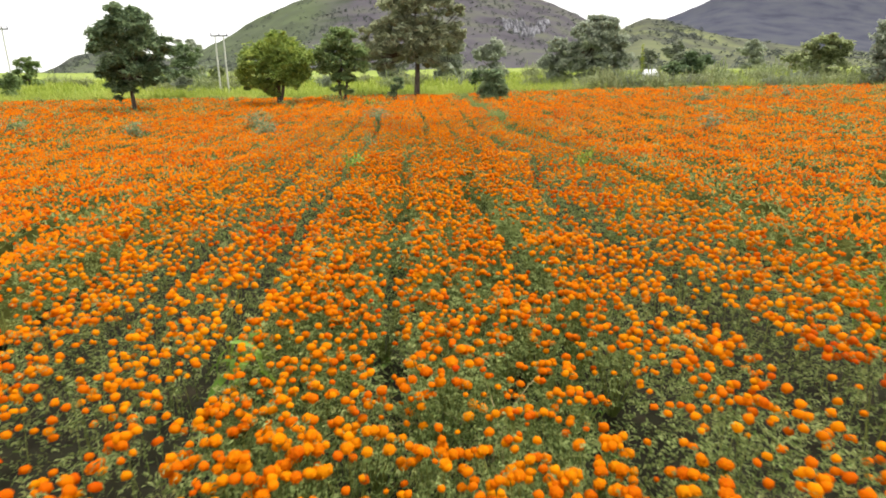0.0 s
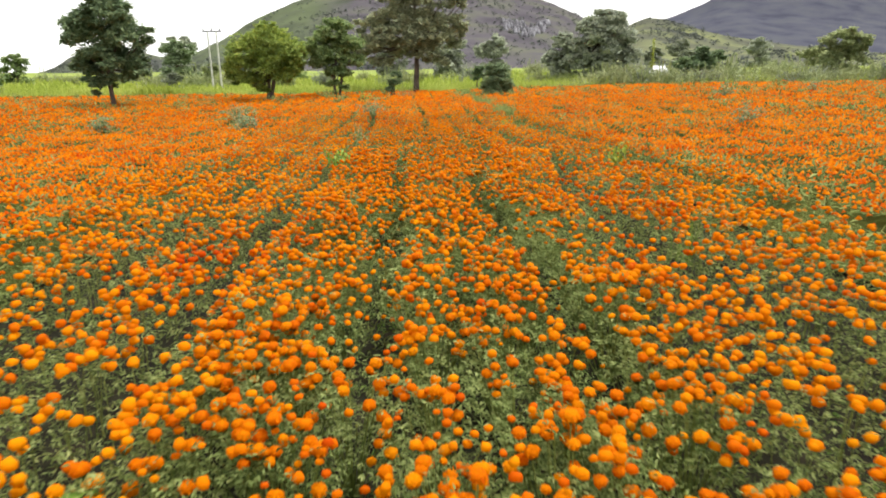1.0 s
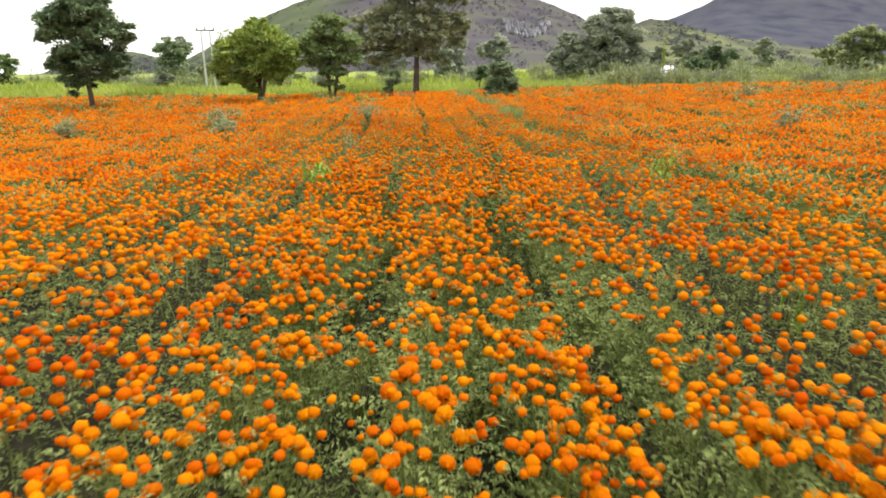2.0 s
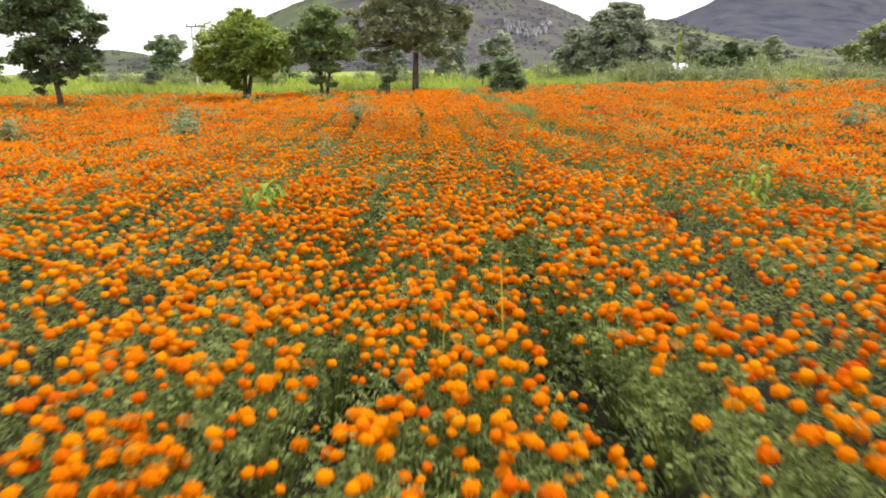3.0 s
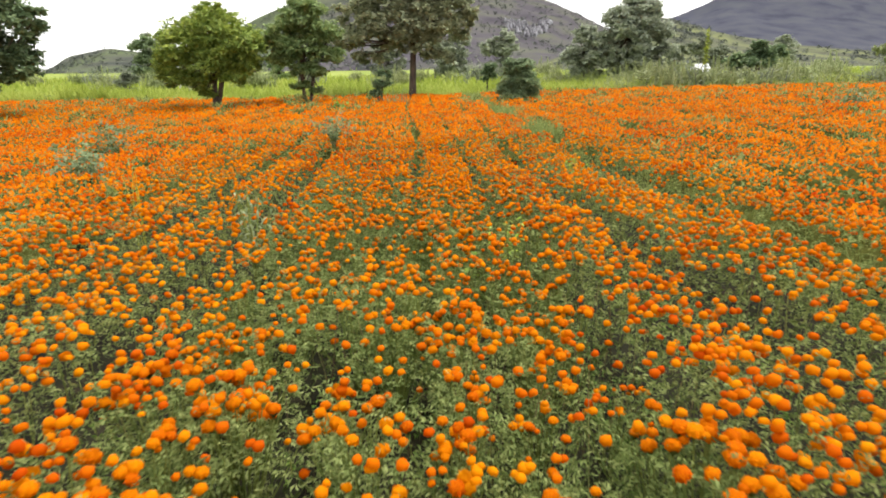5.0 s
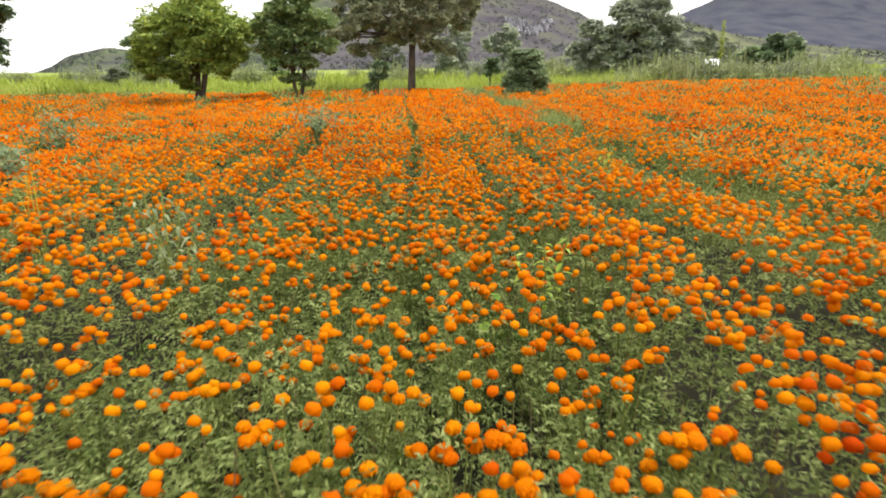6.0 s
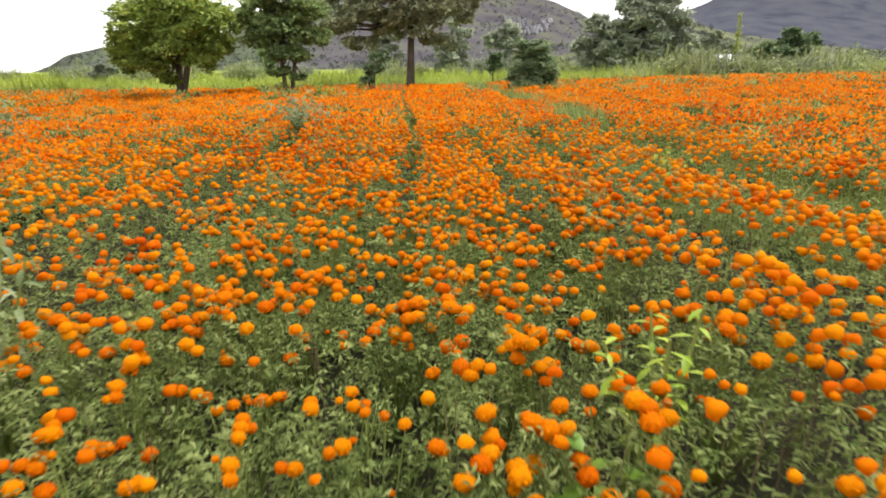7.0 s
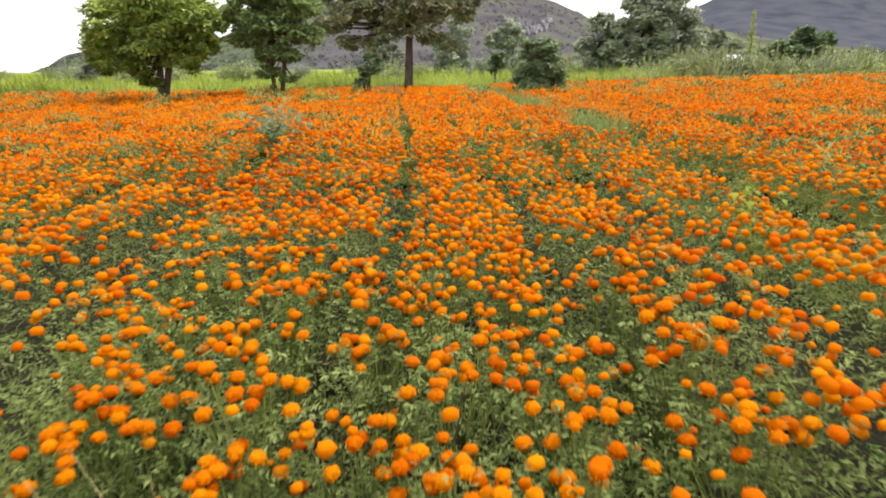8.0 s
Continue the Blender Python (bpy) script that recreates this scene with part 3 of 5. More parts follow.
main_hill, main_height = hill("hill_main", "broad scrub-covered hill behind the trees, green and haze-tinted grey", M_HILL_MAIN_HAZED, 1100, 420,
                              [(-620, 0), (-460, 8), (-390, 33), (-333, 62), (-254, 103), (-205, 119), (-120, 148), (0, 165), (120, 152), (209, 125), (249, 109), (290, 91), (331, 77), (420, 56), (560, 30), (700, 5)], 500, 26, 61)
far_hill, far_height = hill("hill_far", "tall mountain in the distance, tinted blue-grey for haze", M_HILL_FAR_HAZED, 1600, 900,
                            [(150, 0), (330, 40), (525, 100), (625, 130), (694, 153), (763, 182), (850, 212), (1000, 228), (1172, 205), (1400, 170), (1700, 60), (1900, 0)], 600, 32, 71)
near_hill, near_height = hill("hill_near", "low yellow-green grassy hill with dark scrub", M_HILL_NEAR, 500, 150,
                              [(60, 0), (110, 14), (140, 24), (162, 35), (181, 44), (195, 42.5), (212, 38), (229, 33), (253, 28.5), (285, 24), (320, 20), (380, 15), (520, 9), (640, 0)], 220, 5, 81)
left_hill, left_height = hill("hill_left", "small distant hill with dark scrub and bare rock", M_HILL_LEFT, 800, 430,
                              [(-640, -3), (-500, 0), (-450, 14), (-428, 28), (-378, 37), (-345, 33), (-308, 23), (-270, 14), (-200, 8), (-90, 0)], 250, 5, 91)


def cliff():
    """A pale limestone face broken into blocks on the hill's flank."""
    rng = np.random.default_rng(4)
    root = thing("rock_cliff", "pale grey limestone cliff face on the hillside", "rock", kind="")
    for k in range(64):
        x = 150 + 78 * (k + rng.uniform(0, 1)) / 64
        h = rng.uniform(9, 22) * (1 - 0.5 * abs((x - 185) / 45))
        y = 560.0
        z_want = 83 + rng.uniform(-8, 6) + 5 * math.sin(x * 0.09)
        ys = np.linspace(450, 1100, 200)
        seen = main_height(x * ys / 1100, ys) * 1100 / ys
        y = float(ys[np.argmax(seen > z_want - 8)])
        s = y / 1100
        w = rng.uniform(2.6, 5.0) * s
        v, f = tube([(0, 0, -h * 0.3 * s), (0, 0, h * 0.3 * s), (rng.uniform(-1, 1), 1, h * 0.75 * s)], [w, w * rng.uniform(0.8, 1.1), w * 0.45], 6)
        v = v + rng.normal(0, 0.5 * s, v.shape)
        b = part("rock", np_mesh("rock", v, f, [M_ROCK]), root)
        b.location = (x * s, y, float(main_height(np.array([x * s]), np.array([y]))[0]))
    return root


cliff()


# ---------------------------------------------------------------- trees
def leaf_card(seed):
    """A spray of three folded leaves, about 1 across."""
    rng = np.random.default_rng(seed)
    pieces = []
    for k in range(3):
        a = k * 2.1 + rng.uniform(-0.6, 0.6)
        d = np.array([math.cos(a), math.sin(a), rng.uniform(-0.5, 0.25)])
        s = np.array([-math.sin(a), math.cos(a), rng.uniform(-0.3, 0.3)]) * 0.22
        pieces.append((np.array([d * 0.02, d * 0.35 + s, d * 0.35 - s, d * 0.75]), np.array([(0, 1, 2), (1, 3, 2)])))
    return join(pieces)


CARDS = [leaf_card(s) for s in range(6)]


def hill_scrub(name, label, height, far, x0, x1, y0, y1, count, size, mat, seed):
    """Dark trees and scrub dotted over a hill's flank, in drifts."""
    rng = np.random.default_rng(seed)
    b, y = rng.uniform(x0, x1, count * 3), rng.uniform(y0, y1, count * 3)
    k = fractal(b / (x1 - x0) * 9, y / (y1 - y0) * 6, seed, 3) + rng.normal(0, 0.16, count * 3) > 0.56
    b, y = b[k][:count], y[k][:count]
    x = b * y / far
    p = np.repeat(np.stack([x, y, height(x, y)], -1), 3, axis=0)
    s = np.repeat(size * rng.uniform(0.6, 1.3, len(x)), 3)
    e = rng.normal(size=p.shape) * [0.32, 0.32, 0.2] + [0, 0, 0.4]
    thing(name, label, "scrub", kind="stuff", me=np_mesh(name, *strew(CARDS, p + e * s[:, None], s * 0.8, 0.8, seed), [mat]))


hill_scrub("main_hill_scrub", "dark scrub and small trees dotted over the broad hill", main_height, 1100, -420, 560, 480, 1090, 2400, 3.6, M_SCRUB, 801)
hill_scrub("near_hill_scrub", "dark scrub in drifts on the low grassy hill", near_height, 500, 110, 400, 190, 495, 380, 3.0, M_SCRUB, 802)
hill_scrub("knoll_scrub", "dark scrub covering the crown of the low hill", near_height, 500, 150, 230, 360, 500, 300, 2.2, M_SCRUB, 804)
hill_scrub("left_hill_scrub", "dark scrub on the small distant hill", left_height, 800, -460, -120, 460, 795, 700, 3.6, M_SCRUB, 803)


def crown_mesh(lobes, sprays, size, mat, seed, fill=0.5):
    """Sprays of leaves in clumps over lobes (x, y, z, rx, ry, rz): denser on the skin, with an uneven outline and gaps."""
    rng = np.random.default_rng(seed)
    sprays = int(sprays * 1.35)
    vol = np.array([l[3] * l[5] + l[4] * l[5] for l in lobes])
    pos = []
    for lobe, share in zip(lobes, vol / vol.sum()):
        c, r = np.array(lobe[:3]), np.array(lobe[3:])
        clumps = max(6, int(sprays * share / 34))
        d = rng.normal(size=(clumps, 3))
        d /= np.linalg.norm(d, axis=1)[:, None]
        d[:, 2] = np.where(d[:, 2] < -0.55, -d[:, 2] * 0.6, d[:, 2])
        cc = c + d * r * rng.uniform(fill, 0.9, (clumps, 1))
        k = int(sprays * share)
        which = rng.integers(0, clumps, k)
        e = rng.normal(size=(k, 3))
        e /= np.linalg.norm(e, axis=1)[:, None]
        rad = r.mean() * rng.uniform(0.24, 0.46, clumps)[which]
        p = cc[which] + e * (rad * rng.uniform(0.25, 1, k) ** 0.5)[:, None] * [1, 1, 0.52]
        pos.append(p)
    pos = np.concatenate(pos)
    v, f = strew(CARDS, pos, 1.22 * size * rng.uniform(0.7, 1.3, len(pos)), 0.9, seed)
    return np_mesh("crown", v, f, [mat])


def tree(at, label, trunk_r, stems, lobes, sprays, size, mat, seed, name="tree", group=""):
    """stems: lists of points from the foot up; limbs reach from the last ones into the lobes."""
    rng = np.random.default_rng(seed)
    x, y = at
    root = thing(name, label, "tree" if name == "tree" else "shrub", group, at=(x, y, float(land(x, y))))
    wood, limbs = [], []
    for pts in stems:
        wood.append(tube(pts, list(np.linspace(trunk_r * 1.25, trunk_r * 0.6, len(pts))), 8))
        top = np.array(pts[-1])
        for lobe in lobes:
            for _ in range(2):
                end = np.array(lobe[:3]) + rng.uniform(-0.5, 0.5, 3) * np.array(lobe[3:])
                start = np.array(pts[-2]) * 0.35 + top * 0.65
                mid = 0.5 * (start + end) + np.array([0, 0, -0.12 * np.linalg.norm(end - start)])
                limbs.append(tube([start, mid, end], [trunk_r * 0.5, trunk_r * 0.3, trunk_r * 0.1], 5))
    trunk = part("trunk", np_mesh("trunk", *join(wood), [M_BARK], soft=True), root)
    for v, f in limbs if y < 72 else [join(limbs)]:
        part("limb", np_mesh("limb", v, f, [M_BARK], soft=True), trunk)
    part("crown", crown_mesh(lobes, sprays, size, mat, seed), root)
    return root


tree((-17.05, 37.7), "dark green broadleaf tree with a slim trunk at the field", 0.13,
     [[(0, 0, -0.1), (0.03, 0, 0.8), (-0.02, 0, 1.9), (0.15, 0, 3.2)]],
     [(0.3, 0, 5.4, 1.5, 1.4, 1.4), (-0.9, 0.2, 4.5, 1.5, 1.4, 1.3), (1.2, 0, 4.2, 1.3, 1.2, 1.1), (0.1, 0, 3.3, 1.7, 1.5, 1.0), (-1.2, 0, 3.0, 0.9, 0.9, 0.7),
      (1.5, 0.2, 2.8, 1.0, 0.9, 0.7), (-0.9, 0, 2.3, 0.8, 0.7, 0.5), (0.7, 0, 2.3, 0.8, 0.7, 0.5), (-0.2, 0, 2.0, 0.8, 0.7, 0.55), (-0.7, 0, 1.45, 0.35, 0.35, 0.25), (2.3, 0, 4.6, 0.5, 0.5, 0.4), (0.2, 0, 6.3, 0.9, 0.9, 0.5)],
     6000, 0.215, M_CROWN_DARK, 201)
tree((-9.05, 41.15), "round bright green broadleaf tree standing in the flowers", 0.13,
     [[(0, 0, -0.1), (-0.14, 0, 0.6), (-0.08, 0, 1.5), (0.0, 0, 2.4), (0.05, 0, 3.2)], [(0.04, 0.04, -0.1), (-0.06, 0.04, 0.6), (0.12, 0.06, 1.3), (0.4, 0.1, 2.5), (0.5, 0.1, 3.3)]],
     [(0.2, 0, 4.1, 1.6, 1.5, 1.0), (-1.2, 0, 3.5, 1.5, 1.4, 1.0), (1.4, 0, 3.3, 1.3, 1.3, 0.9), (-1.8, 0.2, 2.5, 1.1, 1.0, 0.8), (1.7, 0, 2.5, 0.9, 0.9, 0.65),
      (0, -0.4, 2.6, 1.7, 1.5, 0.9), (-0.9, -0.3, 1.8, 1.1, 1.0, 0.6), (0.1, 0, 4.8, 0.9, 0.9, 0.5), (-0.35, -0.2, 1.2, 0.45, 0.4, 0.4), (0.9, -0.3, 2.0, 1.0, 0.9, 0.5), (-2.1, 0, 1.9, 0.8, 0.7, 0.5), (0.3, -0.9, 3.3, 1.4, 0.7, 0.9)],
     8200, 0.18, M_CROWN_BRIGHT, 202)
tree((-5.1, 42.4), "mid green tree with two slender stems at the field", 0.09,
     [[(-0.12, 0, -0.1), (-0.14, 0, 0.9), (-0.25, 0, 2.2), (-0.1, 0, 3.4)], [(0.16, 0, -0.1), (0.16, 0, 0.9), (0.4, 0, 2.3), (0.3, 0, 3.2)]],
     [(0.1, 0, 4.7, 1.1, 1.1, 0.8), (-0.8, 0, 3.9, 1.1, 1.1, 0.8), (0.9, 0, 3.9, 1.0, 1.0, 0.8), (-0.9, 0, 2.8, 1.0, 0.9, 0.7), (0.9, 0, 2.9, 1.0, 0.9, 0.65),
      (0.1, -0.2, 2.1, 1.1, 0.8, 0.6), (0.0, -0.4, 3.3, 1.2, 0.7, 0.8), (-1.6, 0, 3.3, 0.6, 0.6, 0.5), (-0.2, -0.1, 1.35, 0.55, 0.5, 0.35), (0.5, -0.1, 1.3, 0.35, 0.35, 0.25)],
     5200, 0.19, M_CROWN_MID, 203)
tree((-0.1, 49.7), "large spreading olive-green tree with a dark straight trunk", 0.22,
     [[(0, 0, -0.1), (0.05, 0, 0.9), (0.1, 0, 2.0), (0.15, 0, 3.6), (0.1, 0, 5.0)]],
     [(-2.4, 0, 4.0, 1.9, 1.7, 1.0), (-0.2, -0.5, 3.7, 1.8, 1.6, 1.0), (2.0, 0, 4.3, 1.7, 1.5, 0.9), (-3.2, 0, 5.2, 1.4, 1.3, 1.0), (-1.6, 0, 5.9, 1.9, 1.7, 1.2),
      (0.6, 0, 5.7, 1.9, 1.8, 1.2), (2.6, 0, 5.6, 1.4, 1.3, 0.9), (-0.9, 0, 7.4, 2.1, 1.9, 1.2), (1.4, 0, 7.4, 1.9, 1.7, 1.1), (0.2, 0, 8.5, 1.7, 1.6, 0.9), (3.2, 0, 6.9, 0.9, 0.9, 0.7),
      (-2.6, 0, 2.9, 1.2, 1.0, 0.5), (1.6, -0.3, 2.9, 1.3, 1.0, 0.55), (-1.2, -0.9, 4.8, 2.0, 0.9, 1.2), (1.0, -0.9, 4.8, 2.0, 0.9, 1.2), (-3.6, 0, 3.9, 1.0, 0.9, 0.7), (3.3, 0, 5.0, 0.8, 0.8, 0.6)],
     9500, 0.25, M_CROWN_OLIVE, 204)
tree((4.98, 40.9), "dense rounded dark green bush at the field edge", 0.05,
     [[(0, 0, -0.1), (0.02, 0, 0.5), (0, 0, 1.0)]],
     [(0, 0, 1.25, 1.08, 1.0, 0.85), (0.05, 0, 2.0, 0.84, 0.8, 0.66), (-0.35, -0.2, 0.75, 0.75, 0.65, 0.5), (0.45, -0.1, 0.8, 0.68, 0.65, 0.5)],
     2700, 0.19, M_CROWN_BUSH, 205, "bush")
tree((5.2, 56.0), "small dark upright shrub behind the rounded bush", 0.06,
     [[(0, 0, -0.1), (0, 0, 0.6), (0, 0, 1.4)]], [(0, 0, 1.5, 0.55, 0.5, 0.8), (0.1, 0, 2.2, 0.4, 0.4, 0.5)], 320, 0.26, M_CROWN_DARK, 206, "bush")
tree((-1.45, 41.2), "thin young tree with sparse leaves beside grass blades", 0.035,
     [[(0, 0, -0.1), (0.02, 0, 0.7), (0.1, 0, 1.7)], [(0.05, 0.05, 0), (-0.2, 0, 1.1)]],
     [(0.05, 0, 1.55, 0.5, 0.45, 0.35), (-0.2, 0, 1.15, 0.35, 0.3, 0.25), (0.15, 0, 2.0, 0.35, 0.3, 0.3)], 260, 0.20, M_CROWN_DARK, 207)
tree((19.2, 68.0), "tall grey-green tree with an airy crown beyond the field", 0.2,
     [[(0, 0, -0.1), (0.1, 0, 1.2), (0, 0, 3.0), (-0.1, 0, 5.0)]],
     [(0, 0, 4.2, 2.6, 2.2, 1.7), (-0.9, 0, 6.0, 1.8, 1.6, 1.2), (1.0, 0, 6.2, 1.7, 1.6, 1.2), (0.2, 0, 7.2, 1.3, 1.2, 0.8), (1.8, 0, 2.6, 1.8, 1.4, 1.2), (-2.2, 0, 2.6, 1.7, 1.3, 1.4), (-2.4, 0, 4.2, 1.2, 1.1, 1.0), (0.3, 0, 1.2, 2.2, 1.6, 1.0), (2.6, 0, 1.4, 1.4, 1.2, 0.9), (2.3, 0, 4.6, 1.6, 1.3, 1.3), (3.4, 0, 2.9, 1.3, 1.1, 1.3), (-0.6, -0.6, 2.6, 2.2, 1.2, 1.5), (0.2, -0.4, 5.3, 2.2, 1.5, 1.5), (1.2, -0.4, 6.9, 1.5, 1.2, 0.9)],
     6800, 0.36, M_CROWN_GREY_HAZED, 208)
tree((15.9, 70.0), "pale grey-green rounded tree beyond the field", 0.14,
     [[(0, 0, -0.1), (0, 0, 1.0), (0.1, 0, 2.8)]],
     [(0, 0, 4.4, 1.5, 1.4, 1.2), (-0.6, 0, 3.2, 1.3, 1.2, 1.0), (0.9, 0, 3.2, 1.3, 1.2, 1.1), (0.2, 0, 5.3, 0.9, 0.9, 0.6), (0.2, 0, 1.8, 1.8, 1.4, 1.0), (-1.3, 0, 2.6, 1.2, 1.1, 0.9), (1.6, 0, 3.6, 1.2, 1.1, 0.9)], 1900, 0.36, M_CROWN_GREY_HAZED, 209)
tree((25.5, 58.0), "low dark green spreading tree beyond the weeds", 0.12,
     [[(0, 0, -0.1), (0, 0, 0.9), (0.2, 0, 1.8)]],
     [(-1.0, 0, 2.0, 1.3, 1.2, 0.8), (0.7, 0, 2.3, 1.4, 1.2, 0.9), (1.9, 0, 2.9, 0.9, 0.8, 0.5), (0.2, 0, 3.0, 1.0, 0.9, 0.6)], 1500, 0.32, M_CROWN_DARK, 210)
tree((36.8, 56.5), "pale grey-green rounded tree at the tall weeds", 0.12,
     [[(0, 0, -0.1), (0, 0, 0.9), (0.2, 0, 2.0)]],
     [(-1.2, 0, 2.6, 1.9, 1.6, 1.3), (1.2, 0, 2.9, 2.0, 1.6, 1.4), (0.3, 0, 4.1, 1.8, 1.6, 1.1), (1.9, 0, 3.8, 1.4, 1.2, 1.0), (0.2, -0.3, 1.4, 2.2, 1.5, 0.9)], 2000, 0.34, M_CROWN_PALE, 211)
tree((38.9, 50.5), "dark grey-green leafy tree at the field corner", 0.15,
     [[(0, 0, -0.1), (0, 0, 0.9), (0.1, 0, 2.2)]],
     [(0, 0, 3.0, 1.6, 1.4, 1.4), (0.3, 0, 4.8, 1.6, 1.4, 1.4), (-0.3, 0, 1.6, 1.4, 1.2, 0.9), (0.5, 0, 6.0, 1.1, 1.0, 0.8)], 1500, 0.34, M_CROWN_GREY_HAZED, 212)
for k, (x, y, s, mat, words) in enumerate((
        (-35.5, 97, 1.25, M_CROWN_BUSH, "dark rounded tree behind the meadow"), (-40.5, 112, 1.5, M_CROWN_GREY_HAZED, "grey-green rounded tree behind the meadow"),
        (-39, 61, 0.55, M_CROWN_MID, "green meadow shrub below the power poles"), (-24.5, 66, 0.45, M_CROWN_FAR_HAZED, "dark meadow shrub among pale grass"),
        (-56, 92, 0.9, M_CROWN_MID, "green tree at the meadow's end"), (52, 125, 1.2, M_CROWN_FAR_HAZED, "dark tree at the foot of the hill"),
        (57, 128, 1.0, M_CROWN_FAR_HAZED, "dark tree at the foot of the hill"), (76, 140, 1.4, M_CROWN_GREY_HAZED, "grey-green tree at the foot of the hill"),
        (39, 105, 0.85, M_CROWN_FAR_HAZED, "dark shrubby tree on the yellow-green slope"), (46, 108, 0.8, M_CROWN_FAR_HAZED, "dark shrubby tree on the yellow-green slope"),
        (10.5, 88, 1.15, M_CROWN_GREY_HAZED, "grey-green tree before the hill"), (4.5, 96, 1.3, M_CROWN_GREY_HAZED, "grey-green tree before the hill"),
        (-4, 100, 1.2, M_CROWN_FAR_HAZED, "dark tree half hidden behind the large tree"), (28, 92, 1.0, M_CROWN_GREY_HAZED, "grey-green tree before the hill"),
        (-20, 104, 0.9, M_CROWN_MID, "green tree behind the meadow"), (-28.5, 90, 0.6, M_CROWN_PALE, "pale green shrub in the meadow"),
        (62, 78, 0.9, M_CROWN_PALE, "pale green tree by the weeds"), (80, 100, 1.4, M_CROWN_GREY_HAZED, "grey-green tree by the slope"))):
    tree((x, y), words, 0.12 * s, [[(0, 0, -0.1), (0, 0, 0.9 * s), (0.1, 0, 2.2 * s)]],
         [(0, 0, 2.6 * s, 2.0 * s, 1.7 * s, 1.4 * s), (-1.0 * s, 0, 3.6 * s, 1.5 * s, 1.3 * s, 1.0 * s), (0.9 * s, 0, 3.8 * s, 1.5 * s, 1.3 * s, 1.0 * s), (0.1, 0, 4.6 * s, 1.2 * s, 1.1 * s, 0.7 * s),
          (0.2, -0.3, 1.5 * s, 2.1 * s, 1.6 * s, 1.0 * s), (-0.8 * s, -0.3, 0.8 * s, 1.6 * s, 1.3 * s, 0.8 * s), (1.1 * s, -0.2, 0.8 * s, 1.5 * s, 1.3 * s, 0.8 * s)], int(1000 * s) + 150, 0.42 * s ** 0.5, mat, 300 + k, group="trees behind the meadow")


# ---------------------------------------------------------------- power poles and shed
def power_pole(at, tall, gap, bearing):
    """Two slim concrete poles under one cross arm with insulators."""
    x, y = at
    root = thing("power_pole", "pair of slim pale concrete poles under one cross arm" if gap > 0.3 else "single slim pale concrete pole with a cross arm", "utility pole", "power line", at=(x, y, float(land(x, y)) - 0.05))
    root.rotation_euler = (0, 0, bearing)
    for sx in ((-gap / 2, gap / 2) if gap > 0.3 else (0.0,)):
        part("post", np_mesh("post", *tube([(sx, 0, 0), (sx, 0, tall)], [0.11, 0.08], 8), [M_POLE]), root)
    arm = part("cross_arm", np_mesh("cross_arm", *box(-gap / 2 - 0.55, gap / 2 + 0.55, -0.06, 0.06, tall - 0.15, tall), [M_IRON]), root)
    for sx in (-gap / 2 - 0.45, 0.0, gap / 2 + 0.45):
        part("insulator", np_mesh("insulator", *tube([(sx, 0, tall), (sx, 0, tall + 0.1), (sx, 0, tall + 0.28)], [0.05, 0.08, 0.05], 6), [M_IRON]), arm)


power_pole((-23.0, 75), 6.7, 0.95, 0.0)
power_pole((-47.5, 75), 7.6, 0.2, 0.3)

shed = thing("shed", "small field shed with a white sheet roof among shrubs", "shed", at=(24.4, 64.5, float(land(24.4, 64.5))))
shed.scale = (0.8, 0.8, 1.2)
part("wall", np_mesh("wall", *box(-0.75, 0.75, -0.6, 0.6, 0, 1.25), [M_SHED]), shed)
roof_v = np.array([(-0.95, -0.8, 1.2), (0.95, -0.8, 1.2), (-0.95, 0.8, 1.2), (0.95, 0.8, 1.2), (-0.8, 0, 1.72), (0.8, 0, 1.72),
                   (-0.95, -0.8, 1.15), (0.95, -0.8, 1.15), (-0.95, 0.8, 1.15), (0.95, 0.8, 1.15)])
part("roof", np_mesh("roof", roof_v, np.array([(0, 1, 5), (0, 5, 4), (3, 2, 4), (3, 4, 5), (2, 0, 4), (1, 3, 5), (6, 8, 9), (6, 9, 7), (0, 6, 7), (0, 7, 1), (2, 3, 9), (2, 9, 8), (0, 2, 8), (0, 8, 6), (1, 7, 9), (1, 9, 3)]), [M_TENT]), shed, "white sheet roof")


# ---------------------------------------------------------------- meadow
def blade_clump(seed, blades=5, bend=0.45, wide=0.022):
    rng = np.random.default_rng(seed)
    pieces = []
    for k in range(blades):
        a = rng.uniform(0, 6.28)
        d, s = np.array([math.cos(a), math.sin(a), 0]), np.array([-math.sin(a), math.cos(a), 0]) * wide
        h, b, o = rng.uniform(0.6, 1.1), bend * rng.uniform(0.3, 1.5), np.array([rng.normal(0, 0.12), rng.normal(0, 0.12), 0])
        m = o + d * b * 0.35 + np.array([0, 0, h * 0.6])
        pieces.append((np.array([o + s, o - s, m + s * 0.8, m - s * 0.8, o + d * b + np.array([0, 0, h])]), np.array([(0, 1, 3), (0, 3, 2), (2, 3, 4)])))
    return join(pieces)


BLADES_FINE = [blade_clump(s + 40, 5, 0.4, 0.010) for s in range(5)]
BLADES, BLADES_WIDE = [blade_clump(s) for s in range(5)], [blade_clump(s + 20, 4, 0.5, 0.08) for s in range(5)]


def on_land(x, y, dz=0.0):
    return np.stack([x, y, land(x, y) + dz], -1)


